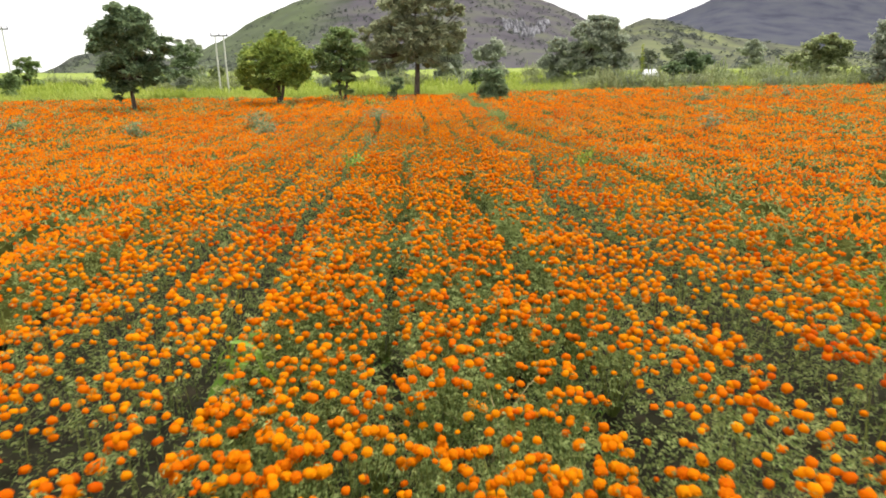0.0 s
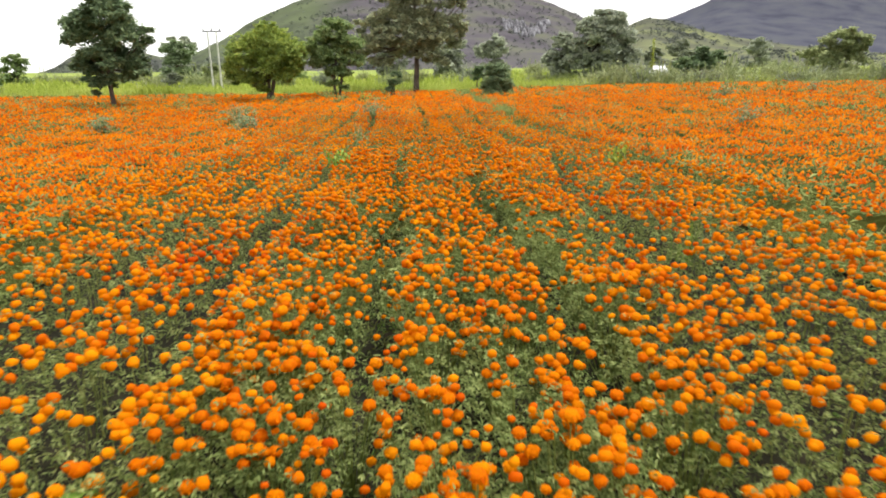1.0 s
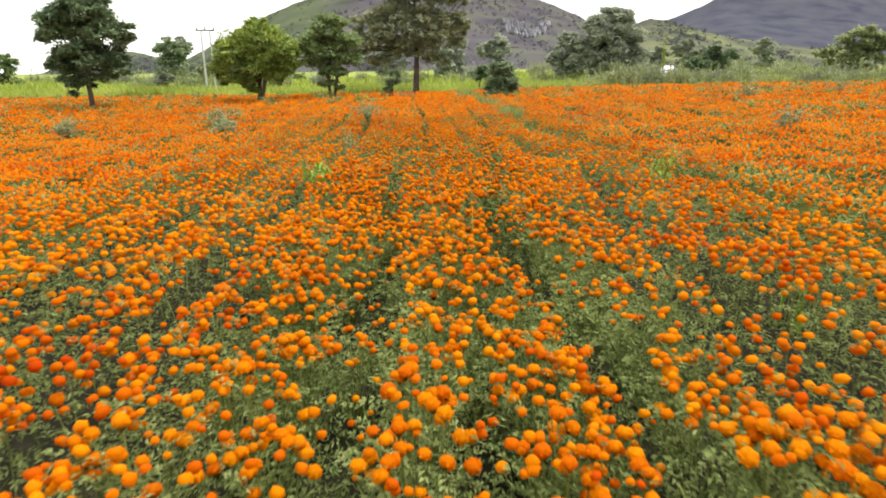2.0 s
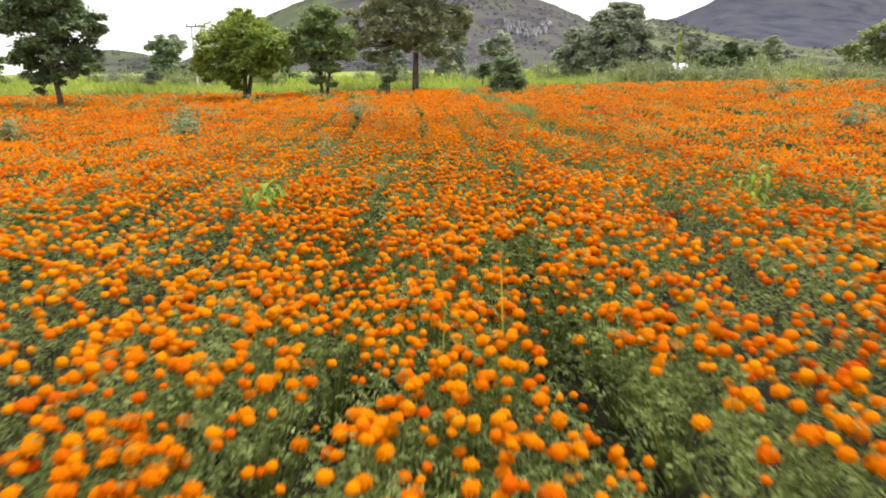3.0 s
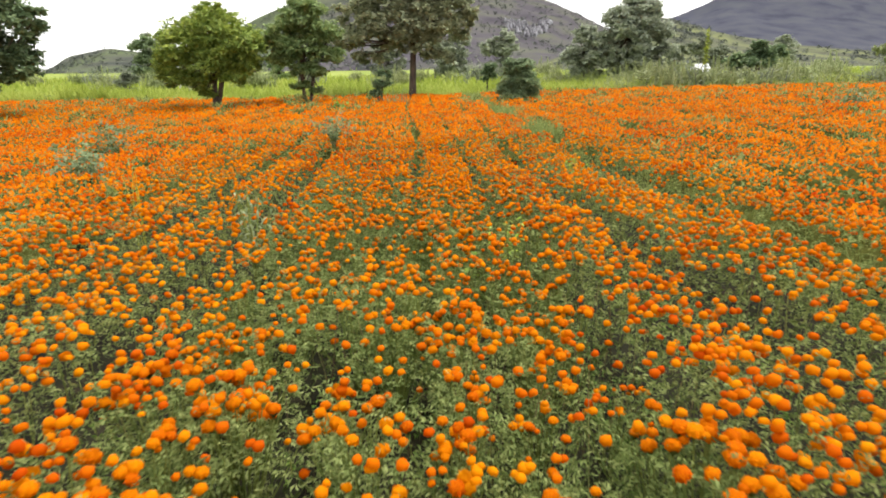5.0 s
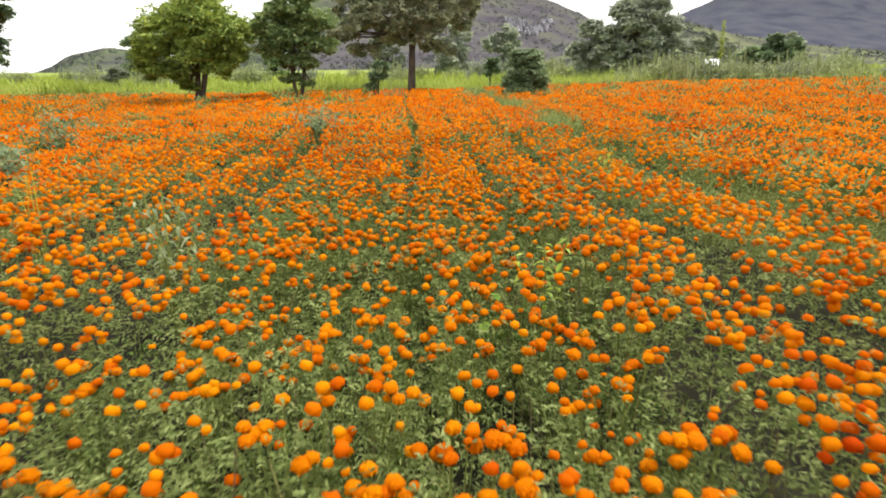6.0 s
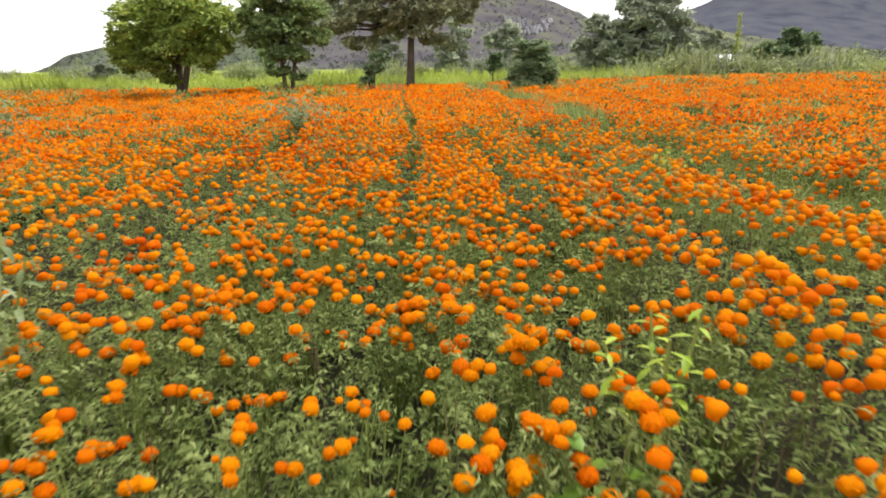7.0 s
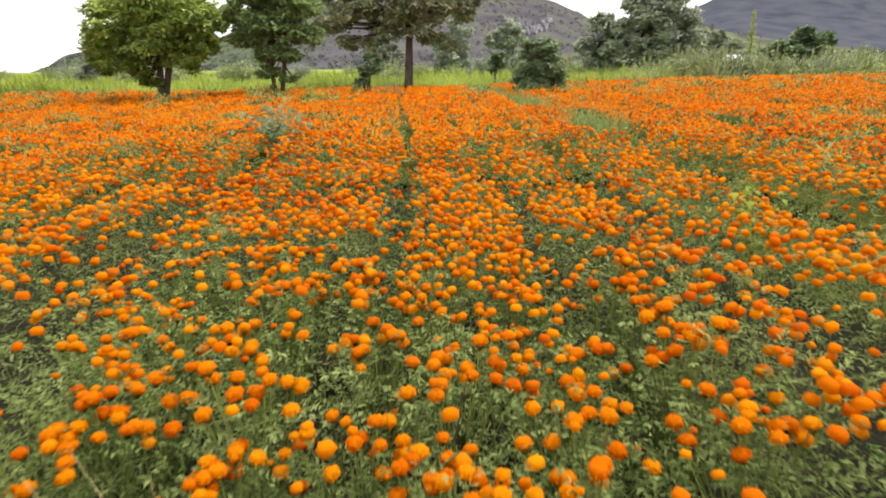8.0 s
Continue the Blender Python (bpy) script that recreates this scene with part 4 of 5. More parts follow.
n = 7800
mx, my = RNG.uniform(-48, 46, n), FIELD_END + 0.2 + 13 * RNG.uniform(0, 1, n) ** 1.5
keep = (mx < 9 + 4 * RNG.uniform(0, 1, n)) | (RNG.uniform(0, 1, n) < 0.5)
mx, my = mx[keep], my[keep]
near_grass = strew(BLADES, on_land(mx, my, -0.03), (0.65 + 1.25 * fractal(mx / 5, my / 5, 21) ** 1.3), 0.3, 1)
n = 5600
mx, my = RNG.uniform(-75, 80, n), 62 + 60 * RNG.uniform(0, 1, n)
far_grass = strew(BLADES_WIDE, on_land(mx, my, -0.03), 0.6 + 1.0 * fractal(mx / 6, my / 6, 22), 0.3, 2)
thing("meadow_grass", "tall bright yellow-green meadow grass beyond the flower field", "grass", kind="stuff", me=np_mesh("meadow_grass", *join([near_grass, far_grass]), [M_GRASS]))


def weed_shrub(seed, mat, spikes):
    """A loose weed clump with upright flower spikes, about 1.3 high."""
    rng = np.random.default_rng(seed)
    root = thing("weed_shrub", "grey-green weed clump with pale upright flower spikes" if spikes else "loose pale green weed clump at the field edge", "shrub", "weed clumps along the field edge")
    n = 240
    p = rng.normal(size=(n, 3)) * [0.48, 0.36, 0.3] + [0, 0, 0.6]
    p[:, 2] = np.abs(p[:, 2]) * (1 - 0.4 * np.minimum(1, np.abs(p[:, 0])))
    q = rng.normal(size=(26, 3)) * [0.5, 0.35, 0] + [0, 0, 0.1]
    part("foliage", np_mesh("foliage", *join([strew(CARDS, p, rng.uniform(0.12, 0.26, n), 0.9, seed), strew(BLADES, q, rng.uniform(0.7, 1.25, 26), 0.3, seed + 1)]), [mat]), root)
    for k in range(spikes):
        x, y, h = rng.normal(0, 0.4), rng.normal(0, 0.3), rng.uniform(1.1, 1.7)
        part("flower_spike", np_mesh("flower_spike", *tube([(x, y, 0), (x, y, h * 0.7), (x + 0.02, y, h * 0.85), (x + 0.03, y, h)], [0.015, 0.015, 0.045, 0.015], 5), [M_CROWN_PALE]), root)
    return root


shrubs = [weed_shrub(400 + k, m, s) for k, (m, s) in enumerate(((M_CROWN_PALE, 3), (M_WEED_BAND, 3), (M_WEED_BAND, 0), (M_CROWN_PALE, 4), (M_CROWN_FAR_HAZED, 0), (M_WEED_BAND, 2)))]
places = [(13.0 + 0.60 * k + RNG.uniform(-0.4, 0.4), FIELD_END + 0.9 + 2.8 * RNG.uniform(0, 1) ** 1.5, RNG.uniform(0.95, 1.6), RNG.uniform(0, 360)) for k in range(58)]
places += [(-32 + 3.4 * k + RNG.uniform(-1.5, 1.5), 72 + RNG.uniform(0, 28), RNG.uniform(1.3, 2.3), RNG.uniform(0, 360)) for k in range(17)]
places += [(24 + 3.0 * k + RNG.uniform(-1.5, 1.5), 62 + RNG.uniform(0, 30), RNG.uniform(1.0, 1.9), RNG.uniform(0, 360)) for k in range(14)]
places += [(14 + 1.6 * k + RNG.uniform(-1.2, 1.2), 54 + RNG.uniform(0, 16), RNG.uniform(1.2, 2.2), RNG.uniform(0, 360)) for k in range(26)]
places += [(15.3, 51.3, 1.75, 20), (16.3, 51.8, 1.9, 140), (17.1, 51.2, 1.8, 250), (17.8, 52.0, 1.8, 80)]
places += [(-64 + 4.4 * k + RNG.uniform(-1.5, 1.5), 92 + RNG.uniform(0, 14), RNG.uniform(1.3, 2.0), RNG.uniform(0, 360)) for k in range(10)]
places += [(-52 + 2.6 * k + RNG.uniform(-0.8, 0.8), 64 + RNG.uniform(0, 4), RNG.uniform(0.8, 1.2), RNG.uniform(0, 360)) for k in range(5)]
for k, (x, y, s, a) in enumerate(places):
    m = pose(x, y, float(land(x, y)) - 0.03, 0, 0, a)
    c = shrubs[k] if k < len(shrubs) else copy_thing(shrubs[k % len(shrubs)], m)
    c.matrix_basis = m
    c.scale = (s, s, s)


stalk = thing("flowering_stalk", "tall yellow-green flowering stalk standing above the weeds", "weed", at=(18.8, 51.7, float(land(18.8, 51.7))))
part("stem", np_mesh("stem", *tube([(0, 0, -0.05), (0.03, 0, 1.6), (0.0, 0, 3.0)], [0.05, 0.045, 0.035], 6), [M_STEM]), stalk)
rng = np.random.default_rng(5)
p = np.stack([rng.normal(0, 0.07, 200), rng.normal(0, 0.07, 200), rng.uniform(2.0, 4.2, 200)], -1)
p[:, :2] *= (1.4 - 0.8 * smooth(2.4, 4.2, p[:, 2]))[:, None]
part("flower_spike", np_mesh("flower_spike", *strew(CARDS, p, rng.uniform(0.08, 0.16, 200), 0.9, 6), [M_WEED_LIME]), stalk, "yellow-green flower spike")


# ---------------------------------------------------------------- weeds in the field
def big_leaf(length, wide, droop, seed):
    """An oval leaf with a folded midrib, from the origin along x."""
    rng = np.random.default_rng(seed)
    ts = (0, 0.2, 0.45, 0.7, 0.88, 1.0)
    ws = (0.05, 0.62, 1.0, 0.78, 0.42, 0.0)
    v, f = [], []
    for t, w in zip(ts, ws):
        z = 0.25 * t - droop * t * t
        for s in (-1, 0, 1):
            v.append((length * t, s * wide * w / 2, length * z + (0.12 * wide * w if s else 0) + rng.normal(0, 0.01) * length))
    for i in range(len(ts) - 1):
        for k in range(2):
            a = i * 3 + k
            f += [(a, a + 3, a + 4), (a, a + 4, a + 1)]
    return np.array(v), np.array(f)


def broadleaf_weed(at, tall, leaves, length, mat, label, seed, stems=3, droop=0.7, low=0.3, wide=0.58, bushy=False):
    rng = np.random.default_rng(seed)
    x, y = at
    root = thing("broadleaf_weed", label, "weed", "weeds among the flowers", at=(x, y, float(land(x, y))))
    for s in range(stems):
        a0 = s * 6.28 / stems + rng.uniform(-0.4, 0.4)
        lean = rng.uniform(0.08, 0.26) * tall
        top = np.array([lean * math.cos(a0), lean * math.sin(a0), tall * rng.uniform(0.82, 1.0)])
        stem = part("stem", np_mesh("stem", *tube([(0.02 * math.cos(a0), 0.02 * math.sin(a0), -0.02), tuple(top * [0.4, 0.4, 0.55]), tuple(top)], [0.012, 0.009, 0.005], 5), [M_STEM]), root)
        k = max(4, int(1.6 * leaves / stems))
        for i in range(k):
            t = low + (1 - low) * (i + 0.5) / k
            p = top * [t ** 1.5, t ** 1.5, t]
            b = a0 + i * 2.4
            ln = length * rng.uniform(0.75, 1.2) * (1.1 - 0.35 * (t - 0.42))
            v, f = big_leaf(ln, ln * wide * rng.uniform(0.86, 1.14), droop * rng.uniform(0.6, 1.3), seed * 50 + s * 20 + i)
            leaf = part("leaf", np_mesh("leaf", v, f, [mat], soft=True), stem)
            leaf.matrix_local = pose(*p, 0, 0, math.degrees(b)) @ pose(0, 0, 0, 0, rng.uniform(-22, 34), 0)
    if bushy:
        p = rng.normal(size=(170, 3)) * [0.2, 0.2, 0.17] * tall + [0, 0, 0.72 * tall]
        part("foliage", np_mesh("foliage", *strew(CARDS, p, rng.uniform(0.08, 0.15, 170), 0.9, seed), [M_CROWN_BUSH]), root, "fine grey-green leaves")
    return root


broadleaf_weed((-1.42, 13.45), 1.08, 108, 0.098, M_WEED, "tall broadleaf weed with drooping glossy green leaves", 501, 9, 0.9, 0.5, 0.5)
broadleaf_weed((3.85, 13.85), 1.1, 56, 0.12, M_WEED_LIME, "tall yellow-green broadleaf weed above the flowers", 502, 6, 1.0, 0.45, 0.42)
broadleaf_weed((1.2, 17.76), 0.94, 34, 0.085, M_WEED_FRESH, "small lime-green leafy weed among sparse flowers", 503, 4, 0.4, 0.5, 0.32)
broadleaf_weed((0.85, 17.35), 0.62, 18, 0.10, M_WEED, "low green leafy weed among sparse flowers", 504, 3, 0.4)
broadleaf_weed((-1.5, 18.3), 1.12, 66, 0.09, M_WEED_GREY, "tall weed with pale whitish-green drooping leaves", 505, 6, 0.9, 0.4, 0.36)
broadleaf_weed((2.93, 21.8), 0.95, 84, 0.078, M_WEED_LIME, "yellow-green weed beside a dark gap", 506, 5)
broadleaf_weed((-1.42, 4.35), 0.80, 14, 0.24, M_WEED, "green weed with long arched leaves low in the flowers", 507, 3, 0.9, 0.6, 0.3)
broadleaf_weed((-1.85, 27.2), 1.2, 40, 0.125, M_WEED_GREY, "grey-green weed standing above the flowers", 508, 4, bushy=True)
broadleaf_weed((-6.95, 26.7), 1.25, 40, 0.132, M_WEED_GREY, "grey-green weed standing above the flowers", 509, 4, bushy=True)
broadleaf_weed((-11.5, 25.0), 1.15, 40, 0.145, M_WEED_GREY, "grey-green bushy weed in the flower rows", 510, 4, bushy=True)
broadleaf_weed((-5.6, 22.7), 1.1, 40, 0.125, M_WEED_GREY, "grey-green weed in the flower rows", 511, 4, bushy=True)
broadleaf_weed((-2.95, 37.5), 1.25, 40, 0.22, M_WEED, "green weed at the far end of the rows", 512, 3)
broadleaf_weed((15.5, 33.0), 1.25, 40, 0.145, M_WEED_GREY, "grey-green weed standing above the flowers", 513, 4, bushy=True)
broadleaf_weed((22.0, 36.0), 1.3, 40, 0.145, M_WEED_GREY, "grey-green weed standing above the flowers", 514, 4, bushy=True)
broadleaf_weed((-17.0, 26.5), 1.15, 40, 0.132, M_WEED, "green weed standing above the flowers", 515, 4, bushy=True)
broadleaf_weed((10.5, 21.5), 1.1, 40, 0.125, M_WEED_GREY, "grey-green weed in the flower rows", 516, 4, bushy=True)


def blade_tuft(at, blades, tall, mat, label, seed, spread=0.2, curve=0.5, wide=0.011):
    """Long arching grass blades, each a part."""
    rng = np.random.default_rng(seed)
    x, y = at
    root = thing("grass_tuft", label, "grass", "grass among the flowers", at=(x, y, float(land(x, y))))
    for k in range(blades):
        a = rng.uniform(0, 6.28)
        h, c = tall * rng.uniform(0.65, 1.05), curve * rng.uniform(0.3, 1.4)
        o = np.array([rng.normal(0, spread * 0.35), rng.normal(0, spread * 0.35), -0.02])
        d, s = np.array([math.cos(a), math.sin(a), 0]), np.array([-math.sin(a), math.cos(a), 0]) * wide
        v, f = [], []
        for i, t in enumerate((0, 0.3, 0.6, 0.82, 1.0)):
            p = o + d * c * h * t ** 2.2 + np.array([0, 0, h * (t - 0.35 * c * t ** 3)])
            w = s * (1 - 0.85 * t)
            v += [p - w, p + np.array([0, 0, -0.006]), p + w]
        for i in range(4):
            for q in range(2):
                b = i * 3 + q
                f += [(b, b + 1, b + 4), (b, b + 4, b + 3)]
        part("blade", np_mesh("blade", np.array(v), np.array(f), [mat], soft=True), root)
    return root


blade_tuft((0.55, 10.3), 7, 1.15, M_YELLOW_BLADE, "tuft of tall yellow-green grass blades", 601, 0.25, 0.25)
blade_tuft((0.15, 11.0), 6, 1.0, M_YELLOW_BLADE, "tuft of yellow-green grass blades", 602, 0.3, 0.25)
blade_tuft((4.7, 5.5), 26, 1.1, M_WEED, "tuft of arching green grass blades", 603, 0.3, 0.9)
blade_tuft((3.4, 9.4), 14, 1.05, M_WEED, "tuft of green grass blades", 604, 0.35, 0.5)
blade_tuft((0.45, 3.55), 4, 0.9, M_STRAW, "few dry straw-coloured arching blades", 605, 0.25, 0.7)
blade_tuft((-0.35, 18.9), 5, 0.85, M_STRAW, "few dry straw-coloured stalks", 606, 0.2, 0.2, 0.006)
blade_tuft((-3.4, 19.8), 5, 1.25, M_YELLOW_BLADE, "tuft of tall yellow grass blades", 607, 0.2, 0.2)
blade_tuft((0.3, 9.95), 9, 0.95, M_WEED_LIME, "tuft of lime-green grass blades", 608, 0.25, 0.4)
blade_tuft((-0.5, 41.7), 12, 1.65, M_CROWN_BUSH, "clump of dark sword-shaped leaves near the thin tree", 609, 0.7, 0.35, 0.035)
blade_tuft((-0.95, 41.4), 14, 1.75, M_CROWN_BUSH, "clump of dark sword-shaped leaves near the thin tree", 610, 0.8, 0.35, 0.035)

# ---------------------------------------------------------------- the marigold field
PLANTS = [marigold_plant(700 + k, h, t, w, *((0.027, 0.037) if k < 4 else (0.022, 0.031))) for k, (h, t, w) in enumerate(((18, 0.78, 0.30), (17, 0.74, 0.30), (19, 0.80, 0.32), (15, 0.76, 0.30), (12, 0.76, 0.30), (10, 0.74, 0.29), (8, 0.72, 0.29), (6, 0.72, 0.28)))]


def in_rows(x, y):
    """The stretch of the beds that is built plant by plant."""
    return (np.abs(x - 0.25) < 1.45) & (y > 1.9) & (y < 21.6)


spots = []
gy = 2.0
while gy < 22.5:
    for gx in np.arange(-1.15, 1.7, 0.43):
        x, y = gx + RNG.uniform(-0.15, 0.15), gy + RNG.uniform(-0.17, 0.17)
        if in_rows(x, y) and float(lane_gap(x, y)) > 0.42:
            spots.append((x, y))
    gy += 0.43
used = set()
for x, y in spots:
    b = float(bloom(x, y))
    want = np.clip(6 + 17 * b + RNG.normal(0, 3), 5, 20)
    src = min(PLANTS, key=lambda p: abs(want - p["heads"]) + RNG.uniform(0, 4))
    s = float(rise(x, y)) / 0.79
    m = pose(x, y, float(land(x, y)) - 0.01, RNG.uniform(-4, 4), RNG.uniform(-4, 4), RNG.uniform(0, 360))
    if src.name not in used:
        used.add(src.name)
        src.matrix_basis, ob = m, src
    else:
        ob = copy_thing(src, m)
    ob.scale = (s, s, s)

field = thing("marigold_field", "wide field of orange marigold plants in long rows", "flower field", kind="stuff")


def sample(n, x0, x1, y0, y1, seed):
    rng = np.random.default_rng(seed)
    return rng.uniform(x0, x1, n), rng.uniform(y0, y1, n), rng.uniform(0, 1, n), rng


def close_by(x, y):
    return (np.abs(x - 0.3) < 4.6) & (y > 1.0) & (y < 26.5)


def middle(x, y):
    return (np.abs(x) < 12.5) & (y > 0.5) & (y < 35)


def in_view(x, y):
    return np.abs(x) < 0.79 * np.maximum(y, 0) + 2.5


def end_of_field(x):
    return FIELD_END + 0.7 * (value_noise(x * 0.35, x * 0.0, 55) - 0.5)


def tops(x, y, rng, low=0.16):
    return np.stack([x, y, land(x, y) + rise(x, y) * (1 - low * rng.uniform(0, 1, len(x)) ** 2) + rng.normal(0, 0.02, len(x))], -1)


heads, near_heads, leaves = [], [], []
# close beds beside the single plants
x, y, u, rng = sample(int(9.2 * 25.5 * 138), -4.3, 4.9, 1.0, 26.5, 71)
k = close_by(x, y) & ~in_rows(x, y) & (u < bloom(x, y))
near_heads.append(strew(MID, tops(x[k], y[k], rng, 0.2) + [0, 0, 0.02], 0.036 - 0.015 * rng.uniform(0, 1, k.sum()) ** 1.6 + 0.002 * (1 - smooth(10, 16, y[k])), 0.6, 72))
x, y, u, rng = sample(int(9.2 * 25.5 * 390), -4.3, 4.9, 1.0, 26.5, 73)
k = close_by(x, y) & ~in_rows(x, y) & (u < 0.16 + 0.84 * lane_gap(x, y))
p = tops(x[k], y[k], rng)
p[:, 2] -= (p[:, 2] - land(x[k], y[k])) * (-0.04 + 0.75 * rng.uniform(0, 1, k.sum()) ** 1.9)
leaves.append(strew(FERN_LIGHT, p, rng.uniform(0.06, 0.11, k.sum()), 1.1, 74))
x, y, u, rng = sample(int(9.2 * 25.5 * 75), -4.3, 4.9, 1.0, 26.5, 97)
k = close_by(x, y) & ~in_rows(x, y)
p = on_land(x[k], y[k], 0.0)
p[:, 2] += rise(x[k], y[k]) * rng.uniform(0.03, 0.4, k.sum())
leaves.append(strew(FERN_LOW, p, rng.uniform(0.12, 0.2, k.sum()), 0.8, 98))
# low growth in the paths among the single plants
x, y, u, rng = sample(int(3.3 * 20.7 * 300), -1.4, 1.9, 1.9, 22.6, 75)
k = u < 0.8
p = on_land(x[k], y[k], 0.0)
p[:, 2] += rise(x[k], y[k]) * rng.uniform(0.05, 0.42 + 0.3 * lane_gap(x[k], y[k]), k.sum())
leaves.append(strew(FERN_LOW, p, rng.uniform(0.09, 0.16, k.sum()), 1.0, 76))
x, y, u, rng = sample(int(3.3 * 20.7 * 105), -1.4, 1.9, 1.9, 22.6, 77)
k = u < (0.75 * bloom(x, y) + 0.03) * (1 - 0.6 * smooth(15, 17, y) * (1 - smooth(19.5, 21, y)))
near_heads.append(strew(MID, tops(x[k], y[k], rng, 0.2) + [0, 0, 0.015], rng.uniform(0.019, 0.034, k.sum()), 0.5, 78))
# a closed cover of leaves over the single plants
x, y, u, rng = sample(int(3.3 * 20.7 * 170), -1.4, 1.9, 1.9, 22.6, 121)
k = u < lane_gap(x, y)
p = tops(x[k], y[k], rng)
p[:, 2] -= 0.05 + 0.16 * rng.uniform(0, 1, k.sum())
leaves.append(strew(FERN_LIGHT, p, rng.uniform(0.08, 0.12, k.sum()), 0.8, 122))
# middle distance
x, y, u, rng = sample(int(25 * 34.5 * 185), -12.5, 12.5, 0.5, 35, 79)
k = middle(x, y) & ~close_by(x, y) & (u < bloom(x, y))
heads.append(strew(LOW, tops(x[k], y[k], rng), rng.uniform(0.025, 0.038, k.sum()), 0.5, 80))
x, y, u, rng = sample(int(25 * 34.5 * 54), -12.5, 12.5, 0.5, 35, 81)
k = middle(x, y) & ~close_by(x, y)
p = tops(x[k], y[k], rng)
p[:, 2] -= 0.10 * smooth(0.2, 0.6, bloom(x[k], y[k])) - 0.03 + 0.14 * rng.uniform(0, 1, k.sum())
leaves.append(strew(TUFT, p, rng.uniform(0.09, 0.16, k.sum()), 0.8, 82))
# the rest of the field
x, y, u, rng = sample(int(96 * 62 * 78), -48, 48, -12, 50, 83)
k = ~middle(x, y) & ~close_by(x, y) & (y < end_of_field(x)) & (u < bloom(x, y) * np.where(in_view(x, y) | (np.abs(x) < 19), 1.0, 0.12) * np.where(y < 0.5, 0.4, 1.0))
heads.append(strew(FAR, tops(x[k], y[k], rng), rng.uniform(0.036, 0.051, k.sum()), 0.4, 84))
x, y, u, rng = sample(int(96 * 62 * 16), -48, 48, -12, 50, 85)
k = ~middle(x, y) & ~close_by(x, y) & (y < end_of_field(x)) & (u < np.where(in_view(x, y) | (np.abs(x) < 19), 1.0, 0.15))
p = tops(x[k], y[k], rng)
p[:, 2] -= 0.13 * smooth(0.15, 0.5, bloom(x[k], y[k])) - 0.03 + 0.12 * rng.uniform(0, 1, k.sum())
leaves.append(strew(TUFT, p, rng.uniform(0.10, 0.19, k.sum()), 0.8, 86))
# taller leafy growth with few flowers, in clumps among the beds
for n, x0, x1, y0, y1, size, seed in ((620, -12.5, 12.5, 0.5, 35, 0.12, 111), (1500, -40, 44, 14, FIELD_END - 0.5, 0.17, 113)):
    x, y, u, rng = sample(n, x0, x1, y0, y1, seed)
    k = (np.abs(x - 0.3) > 1.9) & in_view(x, y) & (grassy(x, y) < 0.3)
    far = ~middle(x, y) if seed == 113 else middle(x, y)
    x, y = x[k & far], y[k & far]
    count, wide = 16, rng.uniform(0.10, 0.26, len(x)) * (1.0 if seed == 111 else 1.5)
    p = np.repeat(np.stack([x, y, land(x, y) + rise(x, y) - 0.05], -1), count, axis=0)
    e = rng.normal(size=p.shape) * [0.6, 0.6, 0.3]
    p += e * np.repeat(wide, count)[:, None]
    leaves.append(strew(FERN_LOW if seed == 111 else TUFT, p, size * rng.uniform(0.7, 1.3, len(p)), 0.9, seed + 1))
part("flower_heads", np_mesh("flower_heads", *join(near_heads), [M_PETAL_NEAR], soft=True), field, "round orange flower heads", "stuff")
part("flower_heads", np_mesh("flower_heads", *join(heads), [M_PETAL_FIELD_DIM], soft=True), field, "round orange flower heads", "stuff")
part("foliage", np_mesh("foliage", *join(leaves), [M_LEAF_FIELD]), field, "feathered green leaves", "stuff")

# stems of the close beds
x, y, u, rng = sample(int(9.2 * 25.5 * 9), -4.3, 4.9, 1.0, 26.5, 87)
k = close_by(x, y) & ~in_rows(x, y) & (u < 0.3 + 0.7 * lane_gap(x, y))
stem_shape = [tube([(0, 0, 0), (0.0, 0.05, 1.0)], [0.0055, 0.003], 3, False)]
part("stems", np_mesh("stems", *strew(stem_shape, on_land(x[k], y[k]), rise(x[k], y[k]) * 0.98, 0.15, 88), [M_STEM]), field, "upright green stems", "stuff")


# height of the darkened sheet that fills in shaded foliage below the heads
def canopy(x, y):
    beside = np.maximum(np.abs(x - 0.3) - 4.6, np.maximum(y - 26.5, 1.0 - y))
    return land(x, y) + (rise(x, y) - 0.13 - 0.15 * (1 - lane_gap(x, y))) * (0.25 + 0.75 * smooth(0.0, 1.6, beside))


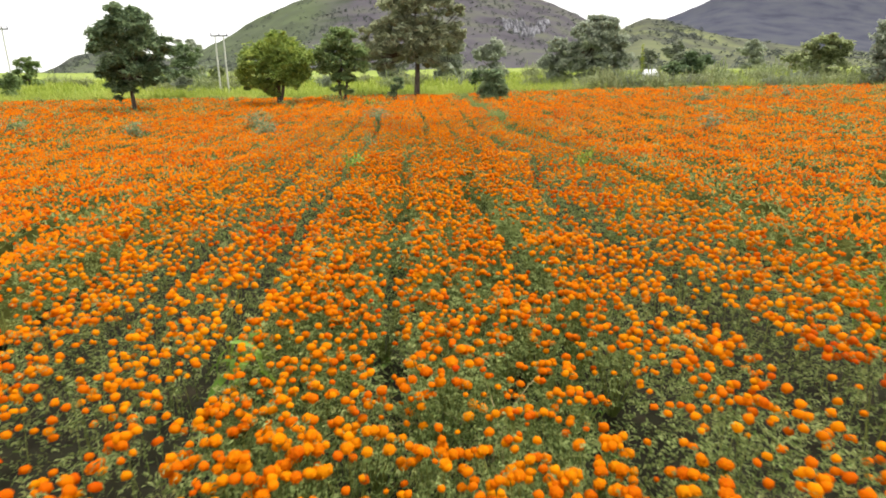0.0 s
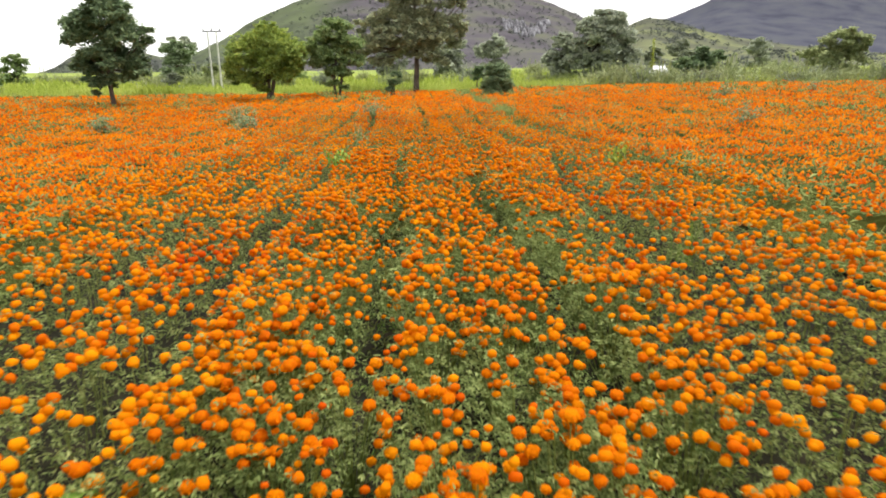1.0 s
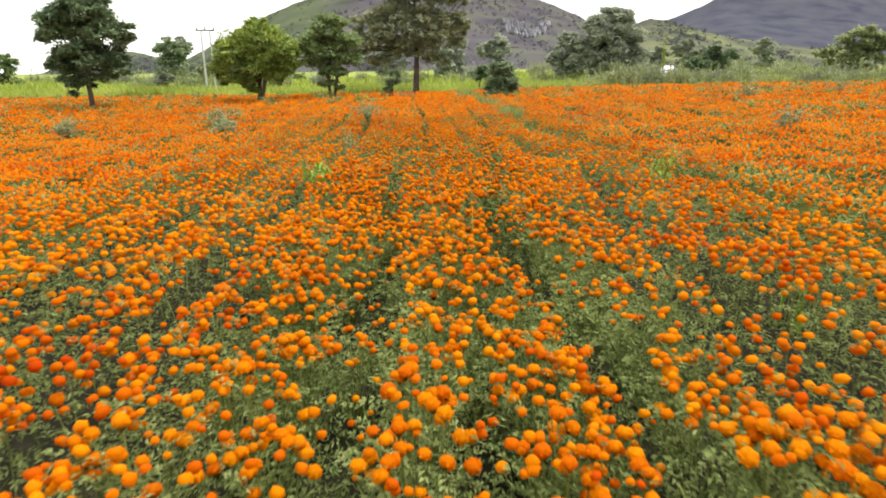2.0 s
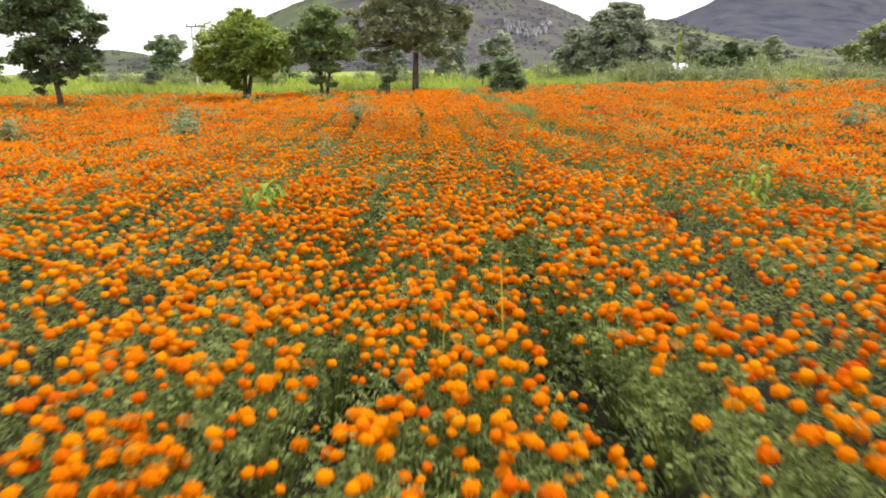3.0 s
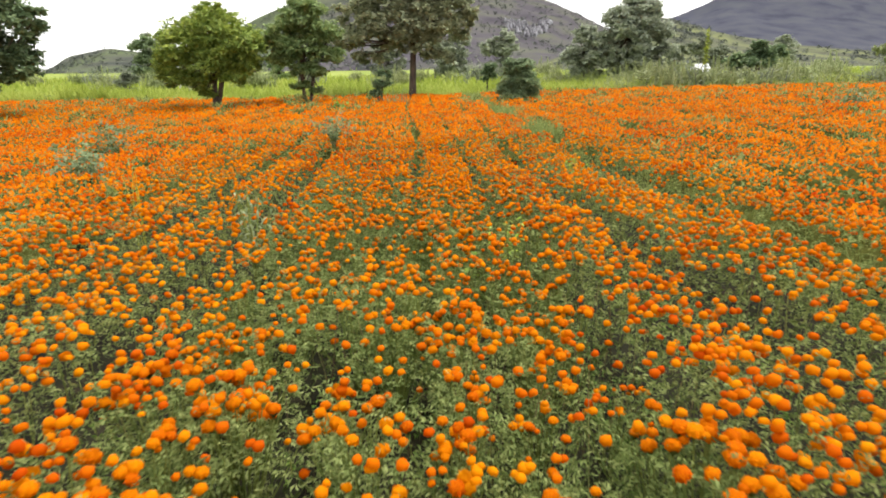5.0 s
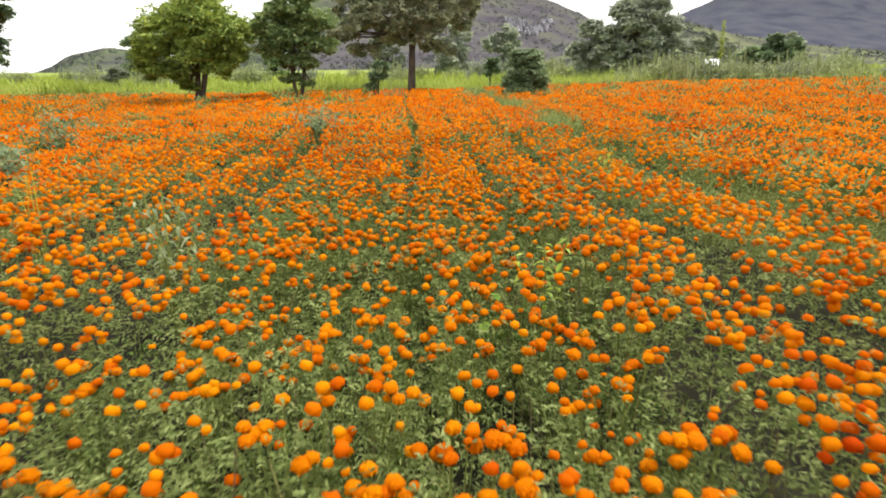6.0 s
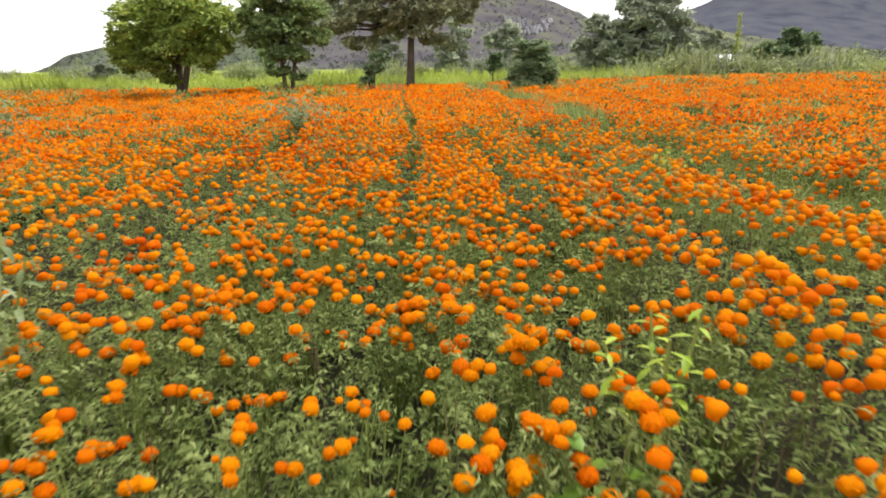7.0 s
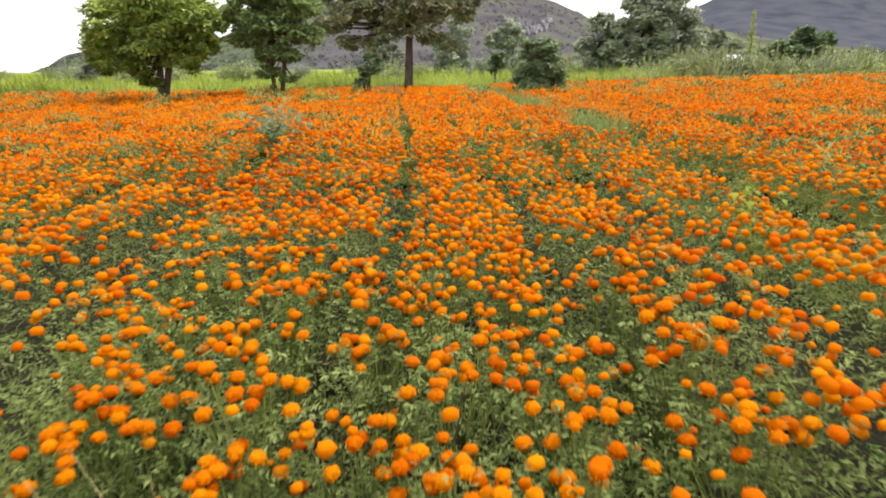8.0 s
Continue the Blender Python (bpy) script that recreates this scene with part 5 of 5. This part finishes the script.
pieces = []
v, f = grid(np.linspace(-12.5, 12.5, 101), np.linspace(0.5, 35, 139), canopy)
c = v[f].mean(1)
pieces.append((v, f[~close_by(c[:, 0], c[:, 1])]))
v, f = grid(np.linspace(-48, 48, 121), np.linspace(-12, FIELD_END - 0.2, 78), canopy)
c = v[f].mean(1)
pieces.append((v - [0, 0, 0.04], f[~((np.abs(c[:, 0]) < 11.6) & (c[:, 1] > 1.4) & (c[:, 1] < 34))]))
part("canopy", np_mesh("canopy", *join(pieces), [M_CANOPY_SHADE], soft=True), field, "dense green marigold foliage, a sheet darkened for inner shade", "stuff")

# grass and low leaves on the path through the field
x, y, u, rng = sample(16000, 2.6, 5.2, 14, 50, 89)
k = (u < grassy(x, y)) & (y < FIELD_END)
near = k & (y < 28)
far = k & (y >= 28)
low = strew(FERN_LOW, on_land(x[near], y[near], 0.0) + np.stack([0 * x[near], 0 * x[near], rng.uniform(0.05, 0.55, near.sum())], -1), rng.uniform(0.10, 0.2, near.sum()), 0.9, 91)
tall = strew(BLADES_FINE, on_land(x[near][::3], y[near][::3], 0.0), rng.uniform(0.4, 0.75, len(x[near][::3])), 0.4, 90)
away = strew(BLADES, on_land(x[far], y[far], 0.05), rng.uniform(0.6, 0.85, far.sum()), 0.4, 92)
thing("lane_grass", "strip of soft green grass along a path between flower rows", "grass", kind="stuff", me=np_mesh("lane_grass", *join([low, tall, away]), [M_LANE_GRASS]))

# brown and green bare stalks where the flowers stand thin
x, y, u, rng = sample(1500, -1.2, 3.4, 14.5, 24, 93)
k = u < 0.15 + 0.4 * (1 - bloom(x, y)) + 0.45 * smooth(0.2, 0.5, x) * (1 - smooth(1.5, 2.0, x)) * (1 - smooth(20, 21.5, y))
thing("bare_stalks", "thin brown and green bare stalks among sparse flowers", "stalk", kind="stuff",
      me=np_mesh("bare_stalks", *strew(stem_shape, on_land(x[k], y[k]), rise(x[k], y[k]) * rng.uniform(0.7, 1.05, k.sum()), 0.22, 94), [M_STALK]))

# low green cover on the paths
x, y, u, rng = sample(int(5.4 * 22 * 260), -1.6, 3.8, 3, 25, 95)
k = (lane_gap(x, y) < 0.7) & (u < 0.45 + 0.55 * smooth(13, 16, y))
low = strew(FERN_LOW, on_land(x[k], y[k]) + np.stack([0 * x[k], 0 * x[k], 0.02 + 0.32 * rng.uniform(0, 1, k.sum()) ** 1.7], -1), rng.uniform(0.06, 0.12, k.sum()), 0.8, 96)
thing("path_weeds", "low green weeds covering the paths between the beds", "weed", kind="stuff", me=np_mesh("path_weeds", *low, [M_PATH_WEED]))
